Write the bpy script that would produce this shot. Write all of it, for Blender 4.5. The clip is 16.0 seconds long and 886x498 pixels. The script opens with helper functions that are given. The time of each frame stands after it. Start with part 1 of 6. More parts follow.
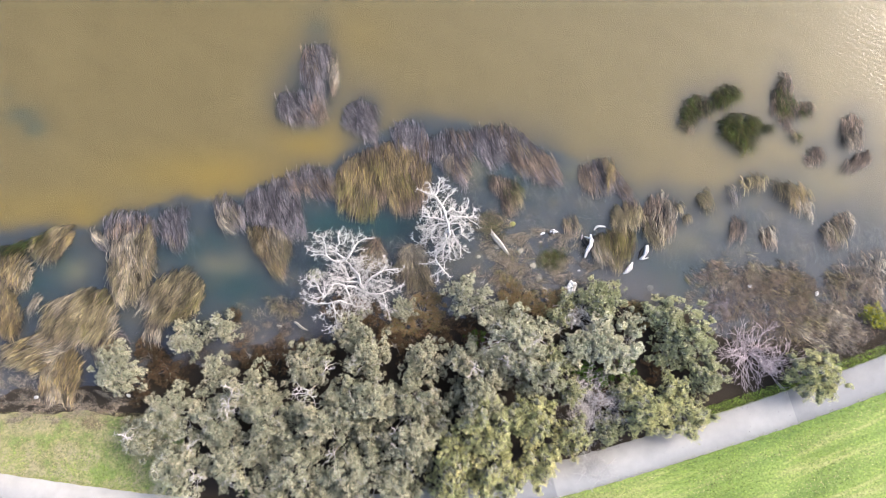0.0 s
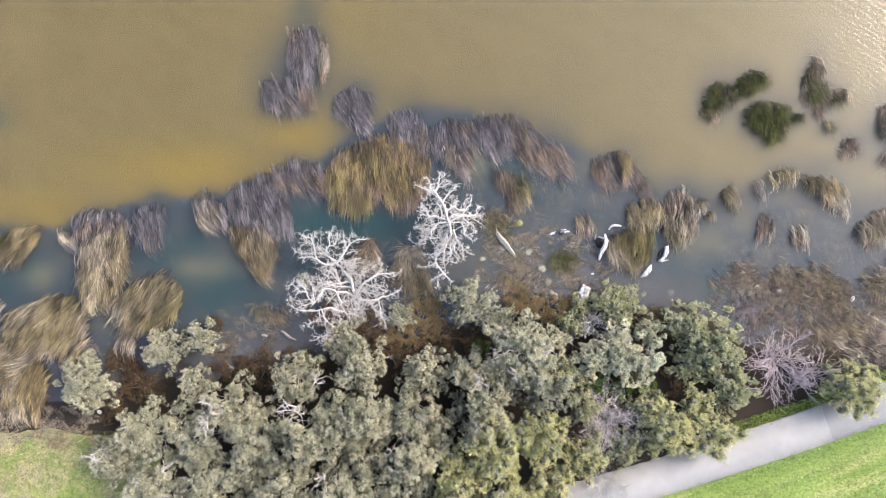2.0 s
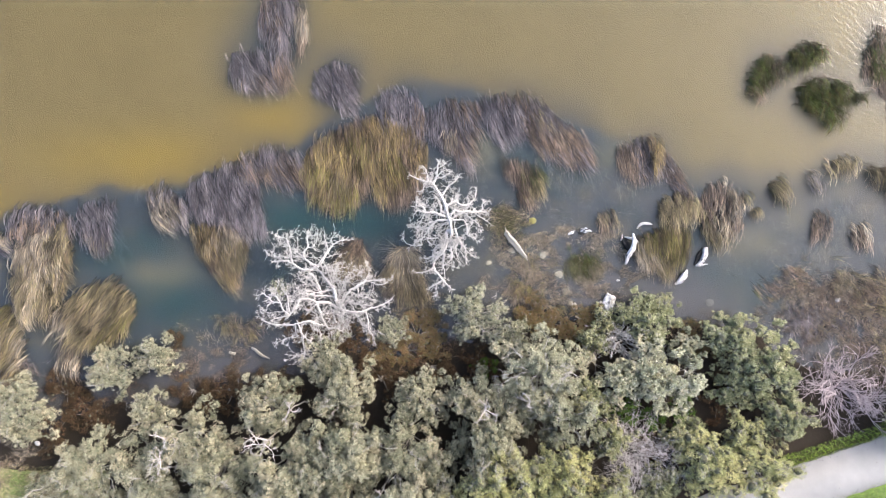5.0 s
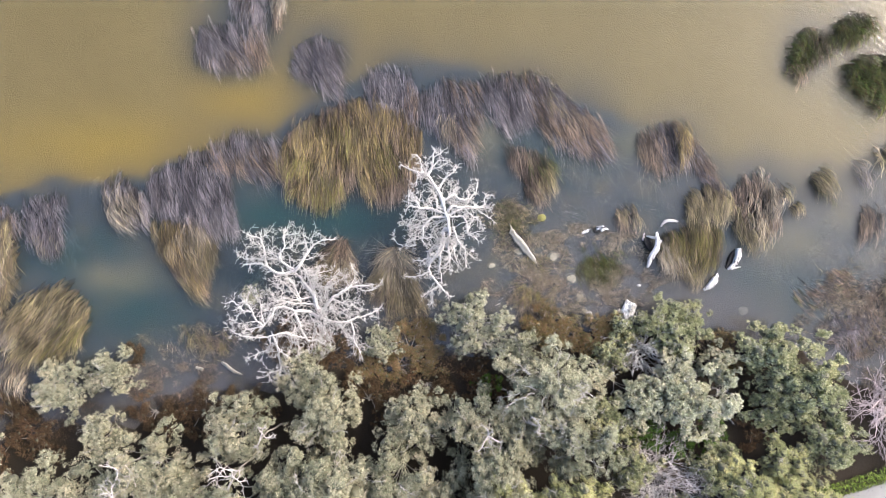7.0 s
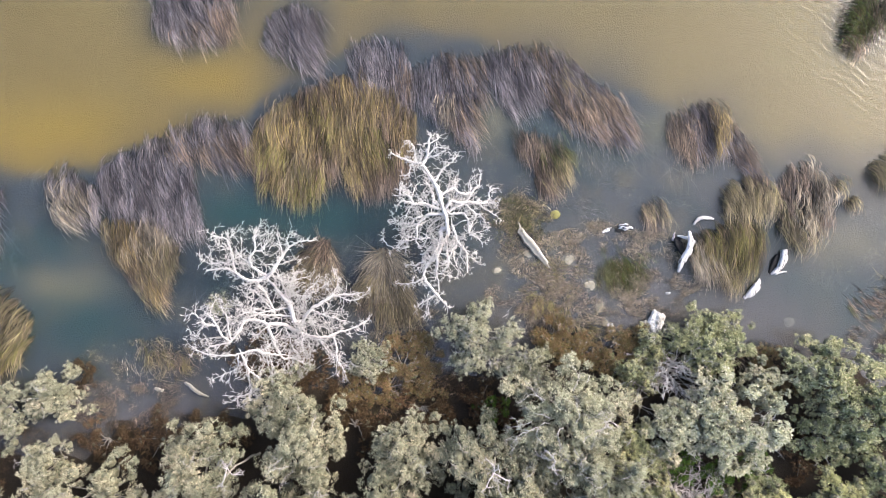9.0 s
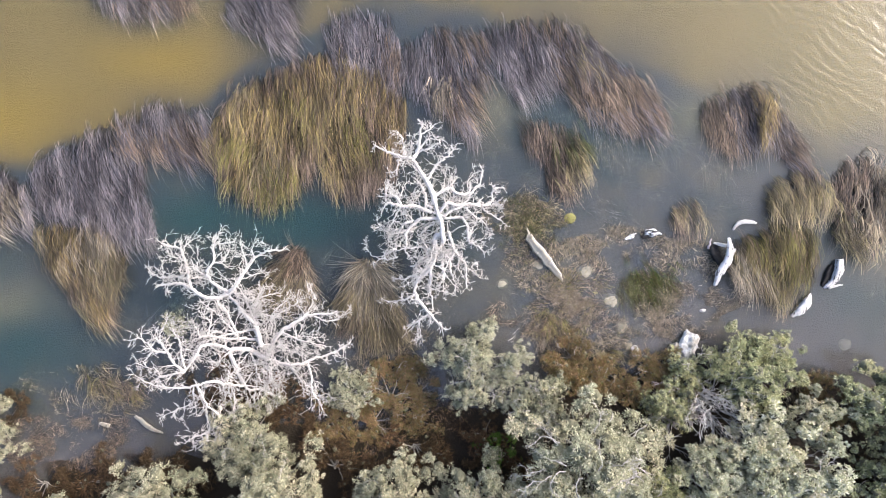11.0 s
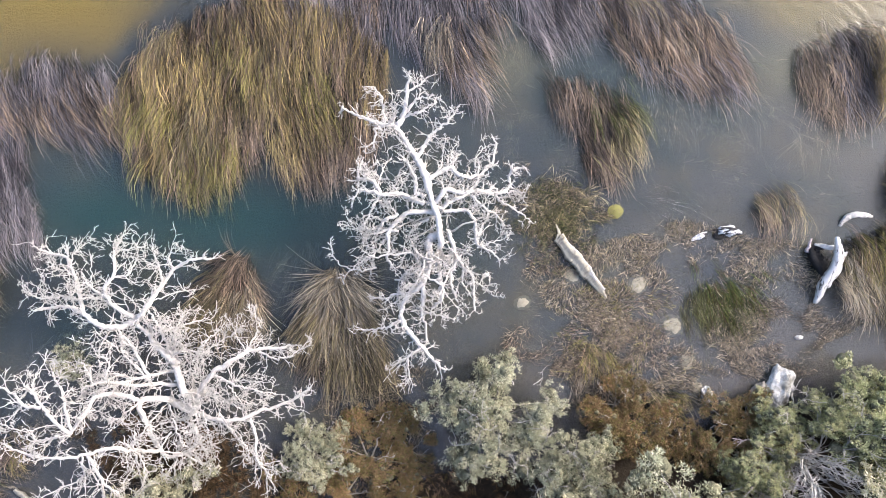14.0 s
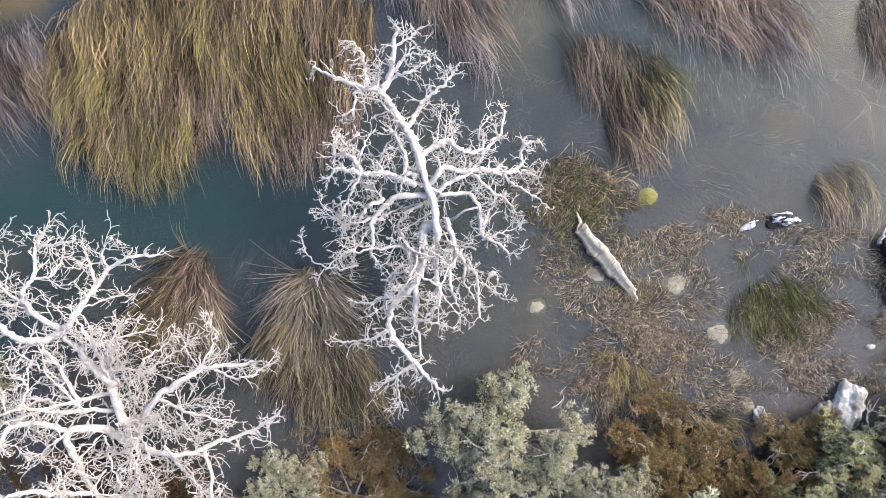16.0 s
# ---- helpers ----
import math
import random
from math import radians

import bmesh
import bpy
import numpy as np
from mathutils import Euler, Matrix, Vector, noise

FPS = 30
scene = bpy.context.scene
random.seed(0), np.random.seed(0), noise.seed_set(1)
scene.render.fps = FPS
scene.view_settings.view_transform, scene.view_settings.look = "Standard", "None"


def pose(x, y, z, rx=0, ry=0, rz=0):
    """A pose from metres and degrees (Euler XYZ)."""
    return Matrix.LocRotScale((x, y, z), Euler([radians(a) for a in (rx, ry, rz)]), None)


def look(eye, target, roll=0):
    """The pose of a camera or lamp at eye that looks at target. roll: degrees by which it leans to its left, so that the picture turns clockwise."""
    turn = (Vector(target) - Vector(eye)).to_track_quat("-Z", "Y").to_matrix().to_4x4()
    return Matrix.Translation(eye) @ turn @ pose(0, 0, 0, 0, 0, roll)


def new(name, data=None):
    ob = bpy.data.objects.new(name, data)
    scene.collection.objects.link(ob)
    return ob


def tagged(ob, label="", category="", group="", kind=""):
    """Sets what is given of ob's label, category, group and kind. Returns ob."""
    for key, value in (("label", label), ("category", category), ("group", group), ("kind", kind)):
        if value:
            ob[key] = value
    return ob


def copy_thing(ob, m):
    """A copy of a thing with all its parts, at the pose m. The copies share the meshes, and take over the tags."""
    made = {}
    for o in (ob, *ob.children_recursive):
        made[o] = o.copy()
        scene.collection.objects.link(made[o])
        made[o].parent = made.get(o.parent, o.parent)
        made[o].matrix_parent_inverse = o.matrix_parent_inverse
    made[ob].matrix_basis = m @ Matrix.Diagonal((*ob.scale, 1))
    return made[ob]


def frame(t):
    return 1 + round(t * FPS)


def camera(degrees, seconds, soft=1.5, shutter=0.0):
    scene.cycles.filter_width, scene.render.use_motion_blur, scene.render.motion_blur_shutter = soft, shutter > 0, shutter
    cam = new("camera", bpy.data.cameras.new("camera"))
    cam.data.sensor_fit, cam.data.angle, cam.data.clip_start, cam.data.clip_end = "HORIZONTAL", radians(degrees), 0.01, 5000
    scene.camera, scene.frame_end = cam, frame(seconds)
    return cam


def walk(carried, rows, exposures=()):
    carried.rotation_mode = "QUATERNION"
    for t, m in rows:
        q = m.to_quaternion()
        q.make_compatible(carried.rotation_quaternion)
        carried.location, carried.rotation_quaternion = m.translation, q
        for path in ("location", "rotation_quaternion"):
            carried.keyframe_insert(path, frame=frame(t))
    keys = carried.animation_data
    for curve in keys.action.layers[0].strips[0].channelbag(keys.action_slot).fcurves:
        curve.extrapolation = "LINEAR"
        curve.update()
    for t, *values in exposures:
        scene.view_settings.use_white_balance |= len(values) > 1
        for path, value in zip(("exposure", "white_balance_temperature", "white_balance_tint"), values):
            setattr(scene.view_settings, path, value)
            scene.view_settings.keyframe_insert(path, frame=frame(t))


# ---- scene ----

cam = camera(70.0, 16.0, soft=0.5)
PATH = [
    (0, -0.000, 0.000, 40.000, -0.13, 0.01, 0.00),
    (0.5, -0.013, -0.008, 39.188, -0.12, -0.06, -0.04),
    (1, -0.024, -0.021, 38.321, -0.12, -0.07, -0.08),
    (1.5, -0.042, -0.022, 37.440, -0.05, -0.06, -0.15),
    (2, -0.071, -0.013, 36.556, 0.03, -0.05, -0.14),
    (2.5, -0.097, -0.006, 35.672, 0.06, -0.05, -0.14),
    (3, -0.116, -0.004, 34.757, 0.10, -0.05, -0.15),
    (3.5, -0.130, 0.001, 33.819, 0.08, -0.09, -0.13),
    (4, -0.138, 0.021, 32.900, 0.07, -0.14, -0.13),
    (6.5, 0.031, 0.178, 28.263, -0.03, -0.17, -0.18),
    (7, 0.065, 0.208, 27.289, -0.12, -0.15, -0.15),
    (7.5, 0.096, 0.262, 26.320, -0.20, -0.13, -0.22),
    (8, 0.136, 0.330, 25.374, -0.31, -0.14, -0.20),
    (8.5, 0.171, 0.405, 24.438, -0.44, -0.09, -0.20),
    (9, 0.209, 0.485, 23.518, -0.63, -0.03, -0.23),
    (11.5, 0.430, 0.962, 19.098, -0.94, 0.02, -0.36),
    (12, 0.449, 1.021, 18.197, -0.90, -0.04, -0.40),
    (12.5, 0.408, 1.009, 17.284, -0.96, -0.07, -0.39),
    (13, 0.377, 0.939, 16.354, -0.91, -0.12, -0.47),
    (13.5, 0.369, 0.869, 15.408, -0.80, -0.20, -0.62),
    (14, 0.373, 0.828, 14.472, -0.59, -0.28, -0.69),
    (14.5, 0.382, 0.791, 13.531, -0.46, -0.27, -0.79),
    (15, 0.397, 0.748, 12.616, -0.29, -0.27, -0.94),
    (15.5, 0.423, 0.682, 12.097, -0.27, -0.30, -0.98),
    (16, 0.431, 0.623, 11.999, -0.29, -0.29, -1.07),
]
walk(cam, [(t, pose(x, y, z, rx, ry, rz)) for t, x, y, z, rx, ry, rz in PATH],
     exposures=((0, 2.46, 6620, 11), (12.5, 2.46, 6620, 11), (14.0, 2.38, 6620, 11), (16.0, 2.24, 6620, 11)))

# ---- light ----
SUN_HIGH, SUN_FROM = 37.0, 66.0   # degrees up; compass way it stands, clockwise from +y
world = bpy.data.worlds.new("sky")
scene.world = world
world.use_nodes = True
wn = world.node_tree.nodes
sky = wn.new("ShaderNodeTexSky")
sky.sky_type = "NISHITA"
sky.sun_disc = False
sky.sun_elevation = radians(SUN_HIGH)
sky.sun_rotation = radians(SUN_FROM)
sky.dust_density = 3.0
sky.air_density = 0.75
world.node_tree.links.new(sky.outputs[0], wn["Background"].inputs[0])
wn["Background"].inputs[1].default_value = 0.150
sun = new("sun", bpy.data.lights.new("sun", "SUN"))
sun.data.energy = 0.8
sun.data.angle = radians(22.0)
sun.data.color = (1.0, 0.965, 0.92)
az = radians(SUN_FROM)
sun_way = Vector((math.sin(az) * math.cos(radians(SUN_HIGH)), math.cos(az) * math.cos(radians(SUN_HIGH)), math.sin(radians(SUN_HIGH))))
sun.matrix_world = look(sun_way * 60, (0, 0, 0))



# ---- materials ----
def nodes_of(name):
    m = bpy.data.materials.new(name)
    m.use_nodes = True
    return m, m.node_tree.nodes, m.node_tree.links, m.node_tree.nodes["Principled BSDF"]


def noise_node(n, l, scale, detail=4.0, rough=0.6, stretch=None):
    t = n.new("ShaderNodeTexNoise")
    t.inputs["Scale"].default_value = scale
    t.inputs["Detail"].default_value = detail
    t.inputs["Roughness"].default_value = rough
    g = n.new("ShaderNodeNewGeometry")
    if stretch:
        mp = n.new("ShaderNodeMapping")
        mp.vector_type = "TEXTURE"
        mp.inputs["Scale"].default_value = [1 / q for q in stretch[:3]]
        mp.inputs["Rotation"].default_value = (0, 0, radians(stretch[3]))
        l.new(g.outputs["Position"], mp.inputs[0])
        l.new(mp.outputs[0], t.inputs["Vector"])
    else:
        l.new(g.outputs["Position"], t.inputs["Vector"])
    return t.outputs["Fac"]


def ramp(n, l, fac, stops):
    r = n.new("ShaderNodeValToRGB")
    e = r.color_ramp.elements
    while len(e) < len(stops):
        e.new(0.5)
    for k, (p, c) in zip(e, stops):
        k.position, k.color = p, (*c, 1)
    l.new(fac, r.inputs[0])
    return r.outputs[0]


def mixed(n, l, fac, a, b, how="MIX"):
    m = n.new("ShaderNodeMix")
    m.data_type, m.blend_type = "RGBA", how
    for socket, v in ((m.inputs[0], fac), (m.inputs[6], a), (m.inputs[7], b)):
        if hasattr(v, "links"):
            l.new(v, socket)
        else:
            socket.default_value = v if isinstance(v, float) else (*v, 1)
    return m.outputs[2]


def bumped(n, l, height, bsdf, strength, distance):
    b = n.new("ShaderNodeBump")
    b.inputs["Strength"].default_value = strength
    b.inputs["Distance"].default_value = distance
    l.new(height, b.inputs["Height"])
    l.new(b.outputs[0], bsdf.inputs["Normal"])


def attr(n, name):
    a = n.new("ShaderNodeAttribute")
    a.attribute_name = name
    return a.outputs["Fac"]


def island(n):
    return n.new("ShaderNodeNewGeometry").outputs["Random Per Island"]


def blade_material(name, base, mid, tip, dead=(0.30, 0.24, 0.16), share=0.3):
    """Sedge blades: colour runs along the blade, and some blades are dry."""
    m, n, l, b = nodes_of(name)
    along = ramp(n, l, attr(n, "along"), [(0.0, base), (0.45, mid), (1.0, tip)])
    dry = ramp(n, l, island(n), [(0.0, (1, 1, 1)), (share, (1, 1, 1)), (share + 0.05, (0, 0, 0)), (1.0, (0, 0, 0))])
    col = mixed(n, l, dry, along, dead)
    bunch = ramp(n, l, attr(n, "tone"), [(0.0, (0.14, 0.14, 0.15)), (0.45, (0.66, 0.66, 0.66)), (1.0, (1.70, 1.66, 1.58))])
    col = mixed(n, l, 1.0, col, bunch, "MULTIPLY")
    own = ramp(n, l, n.new("ShaderNodeObjectInfo").outputs["Random"], [(0.0, (0.68, 0.66, 0.65)), (0.5, (0.98, 0.98, 0.98)), (1.0, (1.30, 1.28, 1.20))])
    col = mixed(n, l, 1.0, col, own, "MULTIPLY")
    shade = ramp(n, l, island(n), [(0.0, (0.35, 0.34, 0.34)), (0.6, (0.90, 0.89, 0.89)), (1.0, (1.5, 1.48, 1.45))])
    col = mixed(n, l, 1.0, col, shade, "MULTIPLY")
    l.new(col, b.inputs["Base Color"])
    b.inputs["Roughness"].default_value = 0.6
    b.inputs["Specular IOR Level"].default_value = 0.12
    return m


def leaf_material(name, dark, light, dry, share=0.12):
    m, n, l, b = nodes_of(name)
    mid = tuple(0.55 * a + 0.45 * b for a, b in zip(dark, light))
    tone = [dark, mid, tuple(0.86 * c for c in light), tuple(0.95 * c for c in light)]
    dry = tuple(0.88 * c for c in dry)
    col = ramp(n, l, island(n), [(0.0, dry), (share, dry), (share + 0.03, tone[0]), (0.5, tone[1]), (0.85, tone[2]), (1.0, tone[3])])
    patch = ramp(n, l, noise_node(n, l, 1.6, 3), [(0.3, (0.75, 0.75, 0.72)), (0.7, (1.2, 1.2, 1.2))])
    col = mixed(n, l, 1.0, col, patch, "MULTIPLY")
    own = ramp(n, l, n.new("ShaderNodeObjectInfo").outputs["Random"], [(0.0, (0.74, 0.76, 0.72)), (0.5, (1.0, 1.0, 1.0)), (0.85, (1.14, 1.10, 1.05)), (1.0, (1.22, 1.12, 1.10))])
    col = mixed(n, l, 1.0, col, own, "MULTIPLY")
    l.new(col, b.inputs["Base Color"])
    b.inputs["Roughness"].default_value = 0.75
    b.inputs["Specular IOR Level"].default_value = 0.12
    through_leaf = n.new("ShaderNodeBsdfTranslucent")
    l.new(col, through_leaf.inputs[0])
    mix = n.new("ShaderNodeMixShader")
    mix.inputs[0].default_value = 0.2
    l.new(b.outputs[0], mix.inputs[1])
    l.new(through_leaf.outputs[0], mix.inputs[2])
    l.new(mix.outputs[0], n["Material Output"].inputs[0])
    return m


def wood_material(name, dark, light, scale=14.0):
    m, n, l, b = nodes_of(name)
    t = noise_node(n, l, scale, 6, 0.7)
    l.new(ramp(n, l, t, [(0.32, dark), (0.66, light)]), b.inputs["Base Color"])
    b.inputs["Roughness"].default_value = 0.85
    b.inputs["Specular IOR Level"].default_value = 0.15
    bumped(n, l, t, b, 0.5, 0.01)
    return m


M_DEAD = wood_material("bleached_wood", (0.312, 0.288, 0.263), (0.452, 0.430, 0.401))
M_BARK = wood_material("grey_bark", (0.093, 0.081, 0.070), (0.232, 0.215, 0.191))
M_TWIG = wood_material("bleached_twig", (0.231, 0.215, 0.198), (0.386, 0.369, 0.347))
M_DRYTWIG = wood_material("purple_grey_twig", (0.200, 0.162, 0.165), (0.440, 0.375, 0.378))
M_LEAF_GREY = leaf_material("grey_green_leaf", (0.165, 0.166, 0.108), (0.405, 0.395, 0.285), (0.470, 0.410, 0.310), 0.10)
M_LEAF_PALE = leaf_material("pale_grey_leaf", (0.195, 0.200, 0.128), (0.425, 0.422, 0.300), (0.440, 0.405, 0.320), 0.12)
M_LEAF_SILVER = leaf_material("silver_leaf", (0.190, 0.200, 0.112), (0.520, 0.515, 0.365), (0.600, 0.580, 0.470), 0.28)
M_LEAF_GREEN = leaf_material("deep_green_leaf", (0.100, 0.122, 0.057), (0.390, 0.392, 0.212), (0.520, 0.510, 0.345), 0.22)
M_LEAF_LIME = leaf_material("yellow_green_leaf", (0.200, 0.210, 0.095), (0.520, 0.510, 0.250), (0.420, 0.375, 0.230), 0.12)
M_LEAF_RUST = leaf_material("rusty_leaf", (0.060, 0.038, 0.020), (0.225, 0.148, 0.082), (0.120, 0.115, 0.034), 0.26)
M_LEAF_OLIVE = leaf_material("olive_leaf", (0.163, 0.180, 0.081), (0.426, 0.432, 0.245), (0.408, 0.359, 0.228))
M_LEAF_WEED = leaf_material("weed_leaf", (0.029, 0.064, 0.009), (0.081, 0.151, 0.023), (0.128, 0.151, 0.035))
M_BLOOM = leaf_material("yellow_bloom", (0.093, 0.116, 0.023), (0.197, 0.220, 0.035), (0.435, 0.394, 0.023), 0.35)
# shade inside the crowns is put into this dark filler colour
M_HEART = wood_material("shaded_foliage", (0.020, 0.019, 0.012), (0.165, 0.160, 0.105), 30)
# brown undergrowth, darkened in its colour for the shade under the trees
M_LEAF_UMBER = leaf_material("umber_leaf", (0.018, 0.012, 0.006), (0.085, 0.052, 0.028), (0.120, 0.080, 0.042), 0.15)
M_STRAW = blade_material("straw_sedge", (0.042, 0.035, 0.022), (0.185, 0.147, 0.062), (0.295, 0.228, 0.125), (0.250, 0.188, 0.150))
# slate base: the water's haze over the roots is put into the blade colour
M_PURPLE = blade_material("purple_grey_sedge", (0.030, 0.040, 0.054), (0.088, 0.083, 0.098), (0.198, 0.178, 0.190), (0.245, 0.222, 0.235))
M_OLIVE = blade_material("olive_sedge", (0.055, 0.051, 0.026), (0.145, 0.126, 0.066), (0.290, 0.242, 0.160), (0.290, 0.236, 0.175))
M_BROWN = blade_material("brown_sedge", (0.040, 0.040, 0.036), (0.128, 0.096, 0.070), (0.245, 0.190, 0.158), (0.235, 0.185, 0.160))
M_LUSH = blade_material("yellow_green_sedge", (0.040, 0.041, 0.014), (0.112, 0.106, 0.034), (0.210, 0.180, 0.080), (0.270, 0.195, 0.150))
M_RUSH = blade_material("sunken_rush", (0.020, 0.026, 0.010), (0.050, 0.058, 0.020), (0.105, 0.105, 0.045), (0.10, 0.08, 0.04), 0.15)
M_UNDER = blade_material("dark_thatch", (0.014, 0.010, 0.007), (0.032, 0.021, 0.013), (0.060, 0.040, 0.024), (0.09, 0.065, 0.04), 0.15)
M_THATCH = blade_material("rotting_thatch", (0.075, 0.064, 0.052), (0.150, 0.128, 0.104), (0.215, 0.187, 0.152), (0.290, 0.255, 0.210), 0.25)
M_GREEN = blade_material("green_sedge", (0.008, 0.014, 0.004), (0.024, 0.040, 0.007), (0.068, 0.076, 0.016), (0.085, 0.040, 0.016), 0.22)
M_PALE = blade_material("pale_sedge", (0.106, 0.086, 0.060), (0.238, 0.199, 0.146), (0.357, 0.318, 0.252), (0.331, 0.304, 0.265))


def ground_material():
    m, n, l, b = nodes_of("bank_soil")
    a = noise_node(n, l, 0.9, 5)
    c = noise_node(n, l, 16, 5, 0.7)
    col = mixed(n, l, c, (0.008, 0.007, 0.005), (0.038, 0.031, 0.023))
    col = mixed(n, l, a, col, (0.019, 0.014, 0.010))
    l.new(col, b.inputs["Base Color"])
    b.inputs["Roughness"].default_value = 0.95
    b.inputs["Specular IOR Level"].default_value = 0.08
    bumped(n, l, c, b, 0.8, 0.05)
    return m


def lawn_material():
    m, n, l, b = nodes_of("lawn_turf")
    big = noise_node(n, l, 0.7, 5, 0.62, (0.16, 1.5, 1.0, 22))
    fine = noise_node(n, l, 22, 4, 0.75)
    col = ramp(n, l, big, [(0.32, (0.070, 0.133, 0.014)), (0.52, (0.129, 0.193, 0.030)), (0.68, (0.234, 0.246, 0.084))])
    col = mixed(n, l, ramp(n, l, fine, [(0.35, (0.0, 0.0, 0.0)), (0.75, (0.35, 0.35, 0.35))]), col, (0.20, 0.19, 0.087))
    tuft = noise_node(n, l, 6.5, 6, 0.8)
    col = mixed(n, l, 1.0, col, ramp(n, l, tuft, [(0.32, (0.42, 0.46, 0.36)), (0.5, (1.0, 1.0, 1.0)), (0.66, (1.5, 1.42, 1.4))]), "MULTIPLY")
    l.new(col, b.inputs["Base Color"])
    b.inputs["Roughness"].default_value = 0.9
    bumped(n, l, fine, b, 0.7, 0.04)
    return m


def verge_material():
    m, n, l, b = nodes_of("patchy_verge")
    big = noise_node(n, l, 0.8, 6, 0.65)
    fine = noise_node(n, l, 24, 4, 0.75)
    col = ramp(n, l, big, [(0.40, (0.21, 0.185, 0.105)), (0.52, (0.185, 0.185, 0.07)), (0.60, (0.10, 0.155, 0.025))])
    col = mixed(n, l, ramp(n, l, fine, [(0.4, (0.0, 0.0, 0.0)), (0.75, (0.6, 0.6, 0.6))]), col, (0.25, 0.225, 0.14))
    tuft = noise_node(n, l, 6.5, 6, 0.8)
    col = mixed(n, l, 1.0, col, ramp(n, l, tuft, [(0.32, (0.42, 0.46, 0.36)), (0.5, (1.0, 1.0, 1.0)), (0.66, (1.5, 1.42, 1.4))]), "MULTIPLY")
    l.new(col, b.inputs["Base Color"])
    b.inputs["Roughness"].default_value = 0.95
    bumped(n, l, fine, b, 0.7, 0.04)
    return m


def path_material(name, dark, light):
    m, n, l, b = nodes_of(name)
    fine = noise_node(n, l, 70, 3, 0.7)
    big = noise_node(n, l, 0.8, 5, 0.6)
    col = mixed(n, l, fine, dark, light)
    col = mixed(n, l, 1.0, col, ramp(n, l, big, [(0.3, (0.88, 0.88, 0.88)), (0.7, (1.08, 1.08, 1.08))]), "MULTIPLY")
    l.new(col, b.inputs["Base Color"])
    b.inputs["Roughness"].default_value = 0.9
    bumped(n, l, fine, b, 0.5, 0.006)
    return m


def water_material():
    """Turbid lake water: silt colours carried by the sheet, sky reflection and sedge shade put in, small wind ripples,
    sky gloss.
    """
    m, n, l, b = nodes_of("lake_water")
    wisp = noise_node(n, l, 0.35, 5, 0.65)
    fine = noise_node(n, l, 1.6, 4, 0.6)
    open_col = ramp(n, l, wisp, [(0.3, (0.112, 0.087, 0.036)), (0.7, (0.139, 0.109, 0.046))])
    gold = mixed(n, l, attr(n, "gold"), open_col, (0.186, 0.131, 0.027))
    pale = mixed(n, l, attr(n, "pale"), gold, (0.150, 0.126, 0.066))
    # the sky's slate blue reflection is put into the shoal colour
    shoal = mixed(n, l, fine, (0.039, 0.054, 0.064), (0.061, 0.074, 0.083))
    shoal = mixed(n, l, attr(n, "pale"), shoal, (0.112, 0.114, 0.110))
    cloud = ramp(n, l, noise_node(n, l, 0.6, 5, 0.6), [(0.46, (0, 0, 0)), (0.68, (0.7, 0.7, 0.7))])
    shoal = mixed(n, l, cloud, shoal, (0.118, 0.108, 0.070))
    deep = ramp(n, l, noise_node(n, l, 0.8, 6, 0.65), [(0.34, (0.85, 0.85, 0.85)), (0.52, (0, 0, 0))])
    shoal = mixed(n, l, deep, shoal, (0.034, 0.055, 0.060))
    shoal = mixed(n, l, 1.0, shoal, (0.69, 0.66, 0.62), "MULTIPLY")
    pale = mixed(n, l, 1.0, pale, (0.88, 0.87, 0.84), "MULTIPLY")
    col = mixed(n, l, attr(n, "shoal"), pale, shoal)
    murk = n.new("ShaderNodeMath")
    murk.operation = "MULTIPLY"
    l.new(attr(n, "mud"), murk.inputs[0])
    l.new(ramp(n, l, noise_node(n, l, 1.1, 5, 0.65), [(0.25, (0, 0, 0)), (0.55, (1, 1, 1))]), murk.inputs[1])
    col = mixed(n, l, murk.outputs[0], col, (0.080, 0.074, 0.073))
    # drowned sedge and the stands' soft shadow, painted into the water colour
    col = mixed(n, l, attr(n, "stand_halo"), col, (0.024, 0.032, 0.040))
    col = mixed(n, l, attr(n, "silt"), col, (0.125, 0.115, 0.065))
    col = mixed(n, l, attr(n, "teal"), col, (0.013, 0.036, 0.036))
    l.new(col, b.inputs["Base Color"])
    gloss = n.new("ShaderNodeMath")
    gloss.operation = "MULTIPLY_ADD"
    l.new(attr(n, "wind"), gloss.inputs[0])
    gloss.inputs[1].default_value, gloss.inputs[2].default_value = 0.12, 0.05
    l.new(gloss.outputs[0], b.inputs["Roughness"])
    b.inputs["Specular IOR Level"].default_value = 0.75
    b.inputs["IOR"].default_value = 1.33
    rip = n.new("ShaderNodeTexWave")
    rip.wave_type, rip.bands_direction = "BANDS", "X"
    for key, value in (("Scale", 0.95), ("Distortion", 12.0), ("Detail", 3.0), ("Detail Scale", 0.8), ("Detail Roughness", 0.6)):
        rip.inputs[key].default_value = value
    turn = n.new("ShaderNodeMapping")
    turn.vector_type = "TEXTURE"
    turn.inputs["Rotation"].default_value = (0, 0, radians(62))
    l.new(n.new("ShaderNodeNewGeometry").outputs["Position"], turn.inputs[0])
    l.new(turn.outputs[0], rip.inputs["Vector"])
    both = n.new("ShaderNodeMath")
    both.operation = "MULTIPLY_ADD"
    l.new(noise_node(n, l, 1.7, 3, 0.55, (0.6, 1.5, 1.0, -24)), both.inputs[0])
    both.inputs[1].default_value = 1.2
    l.new(rip.outputs["Fac"], both.inputs[2])
    level = n.new("ShaderNodeMath")
    level.operation = "SUBTRACT"
    l.new(both.outputs[0], level.inputs[0])
    level.inputs[1].default_value = 1.1
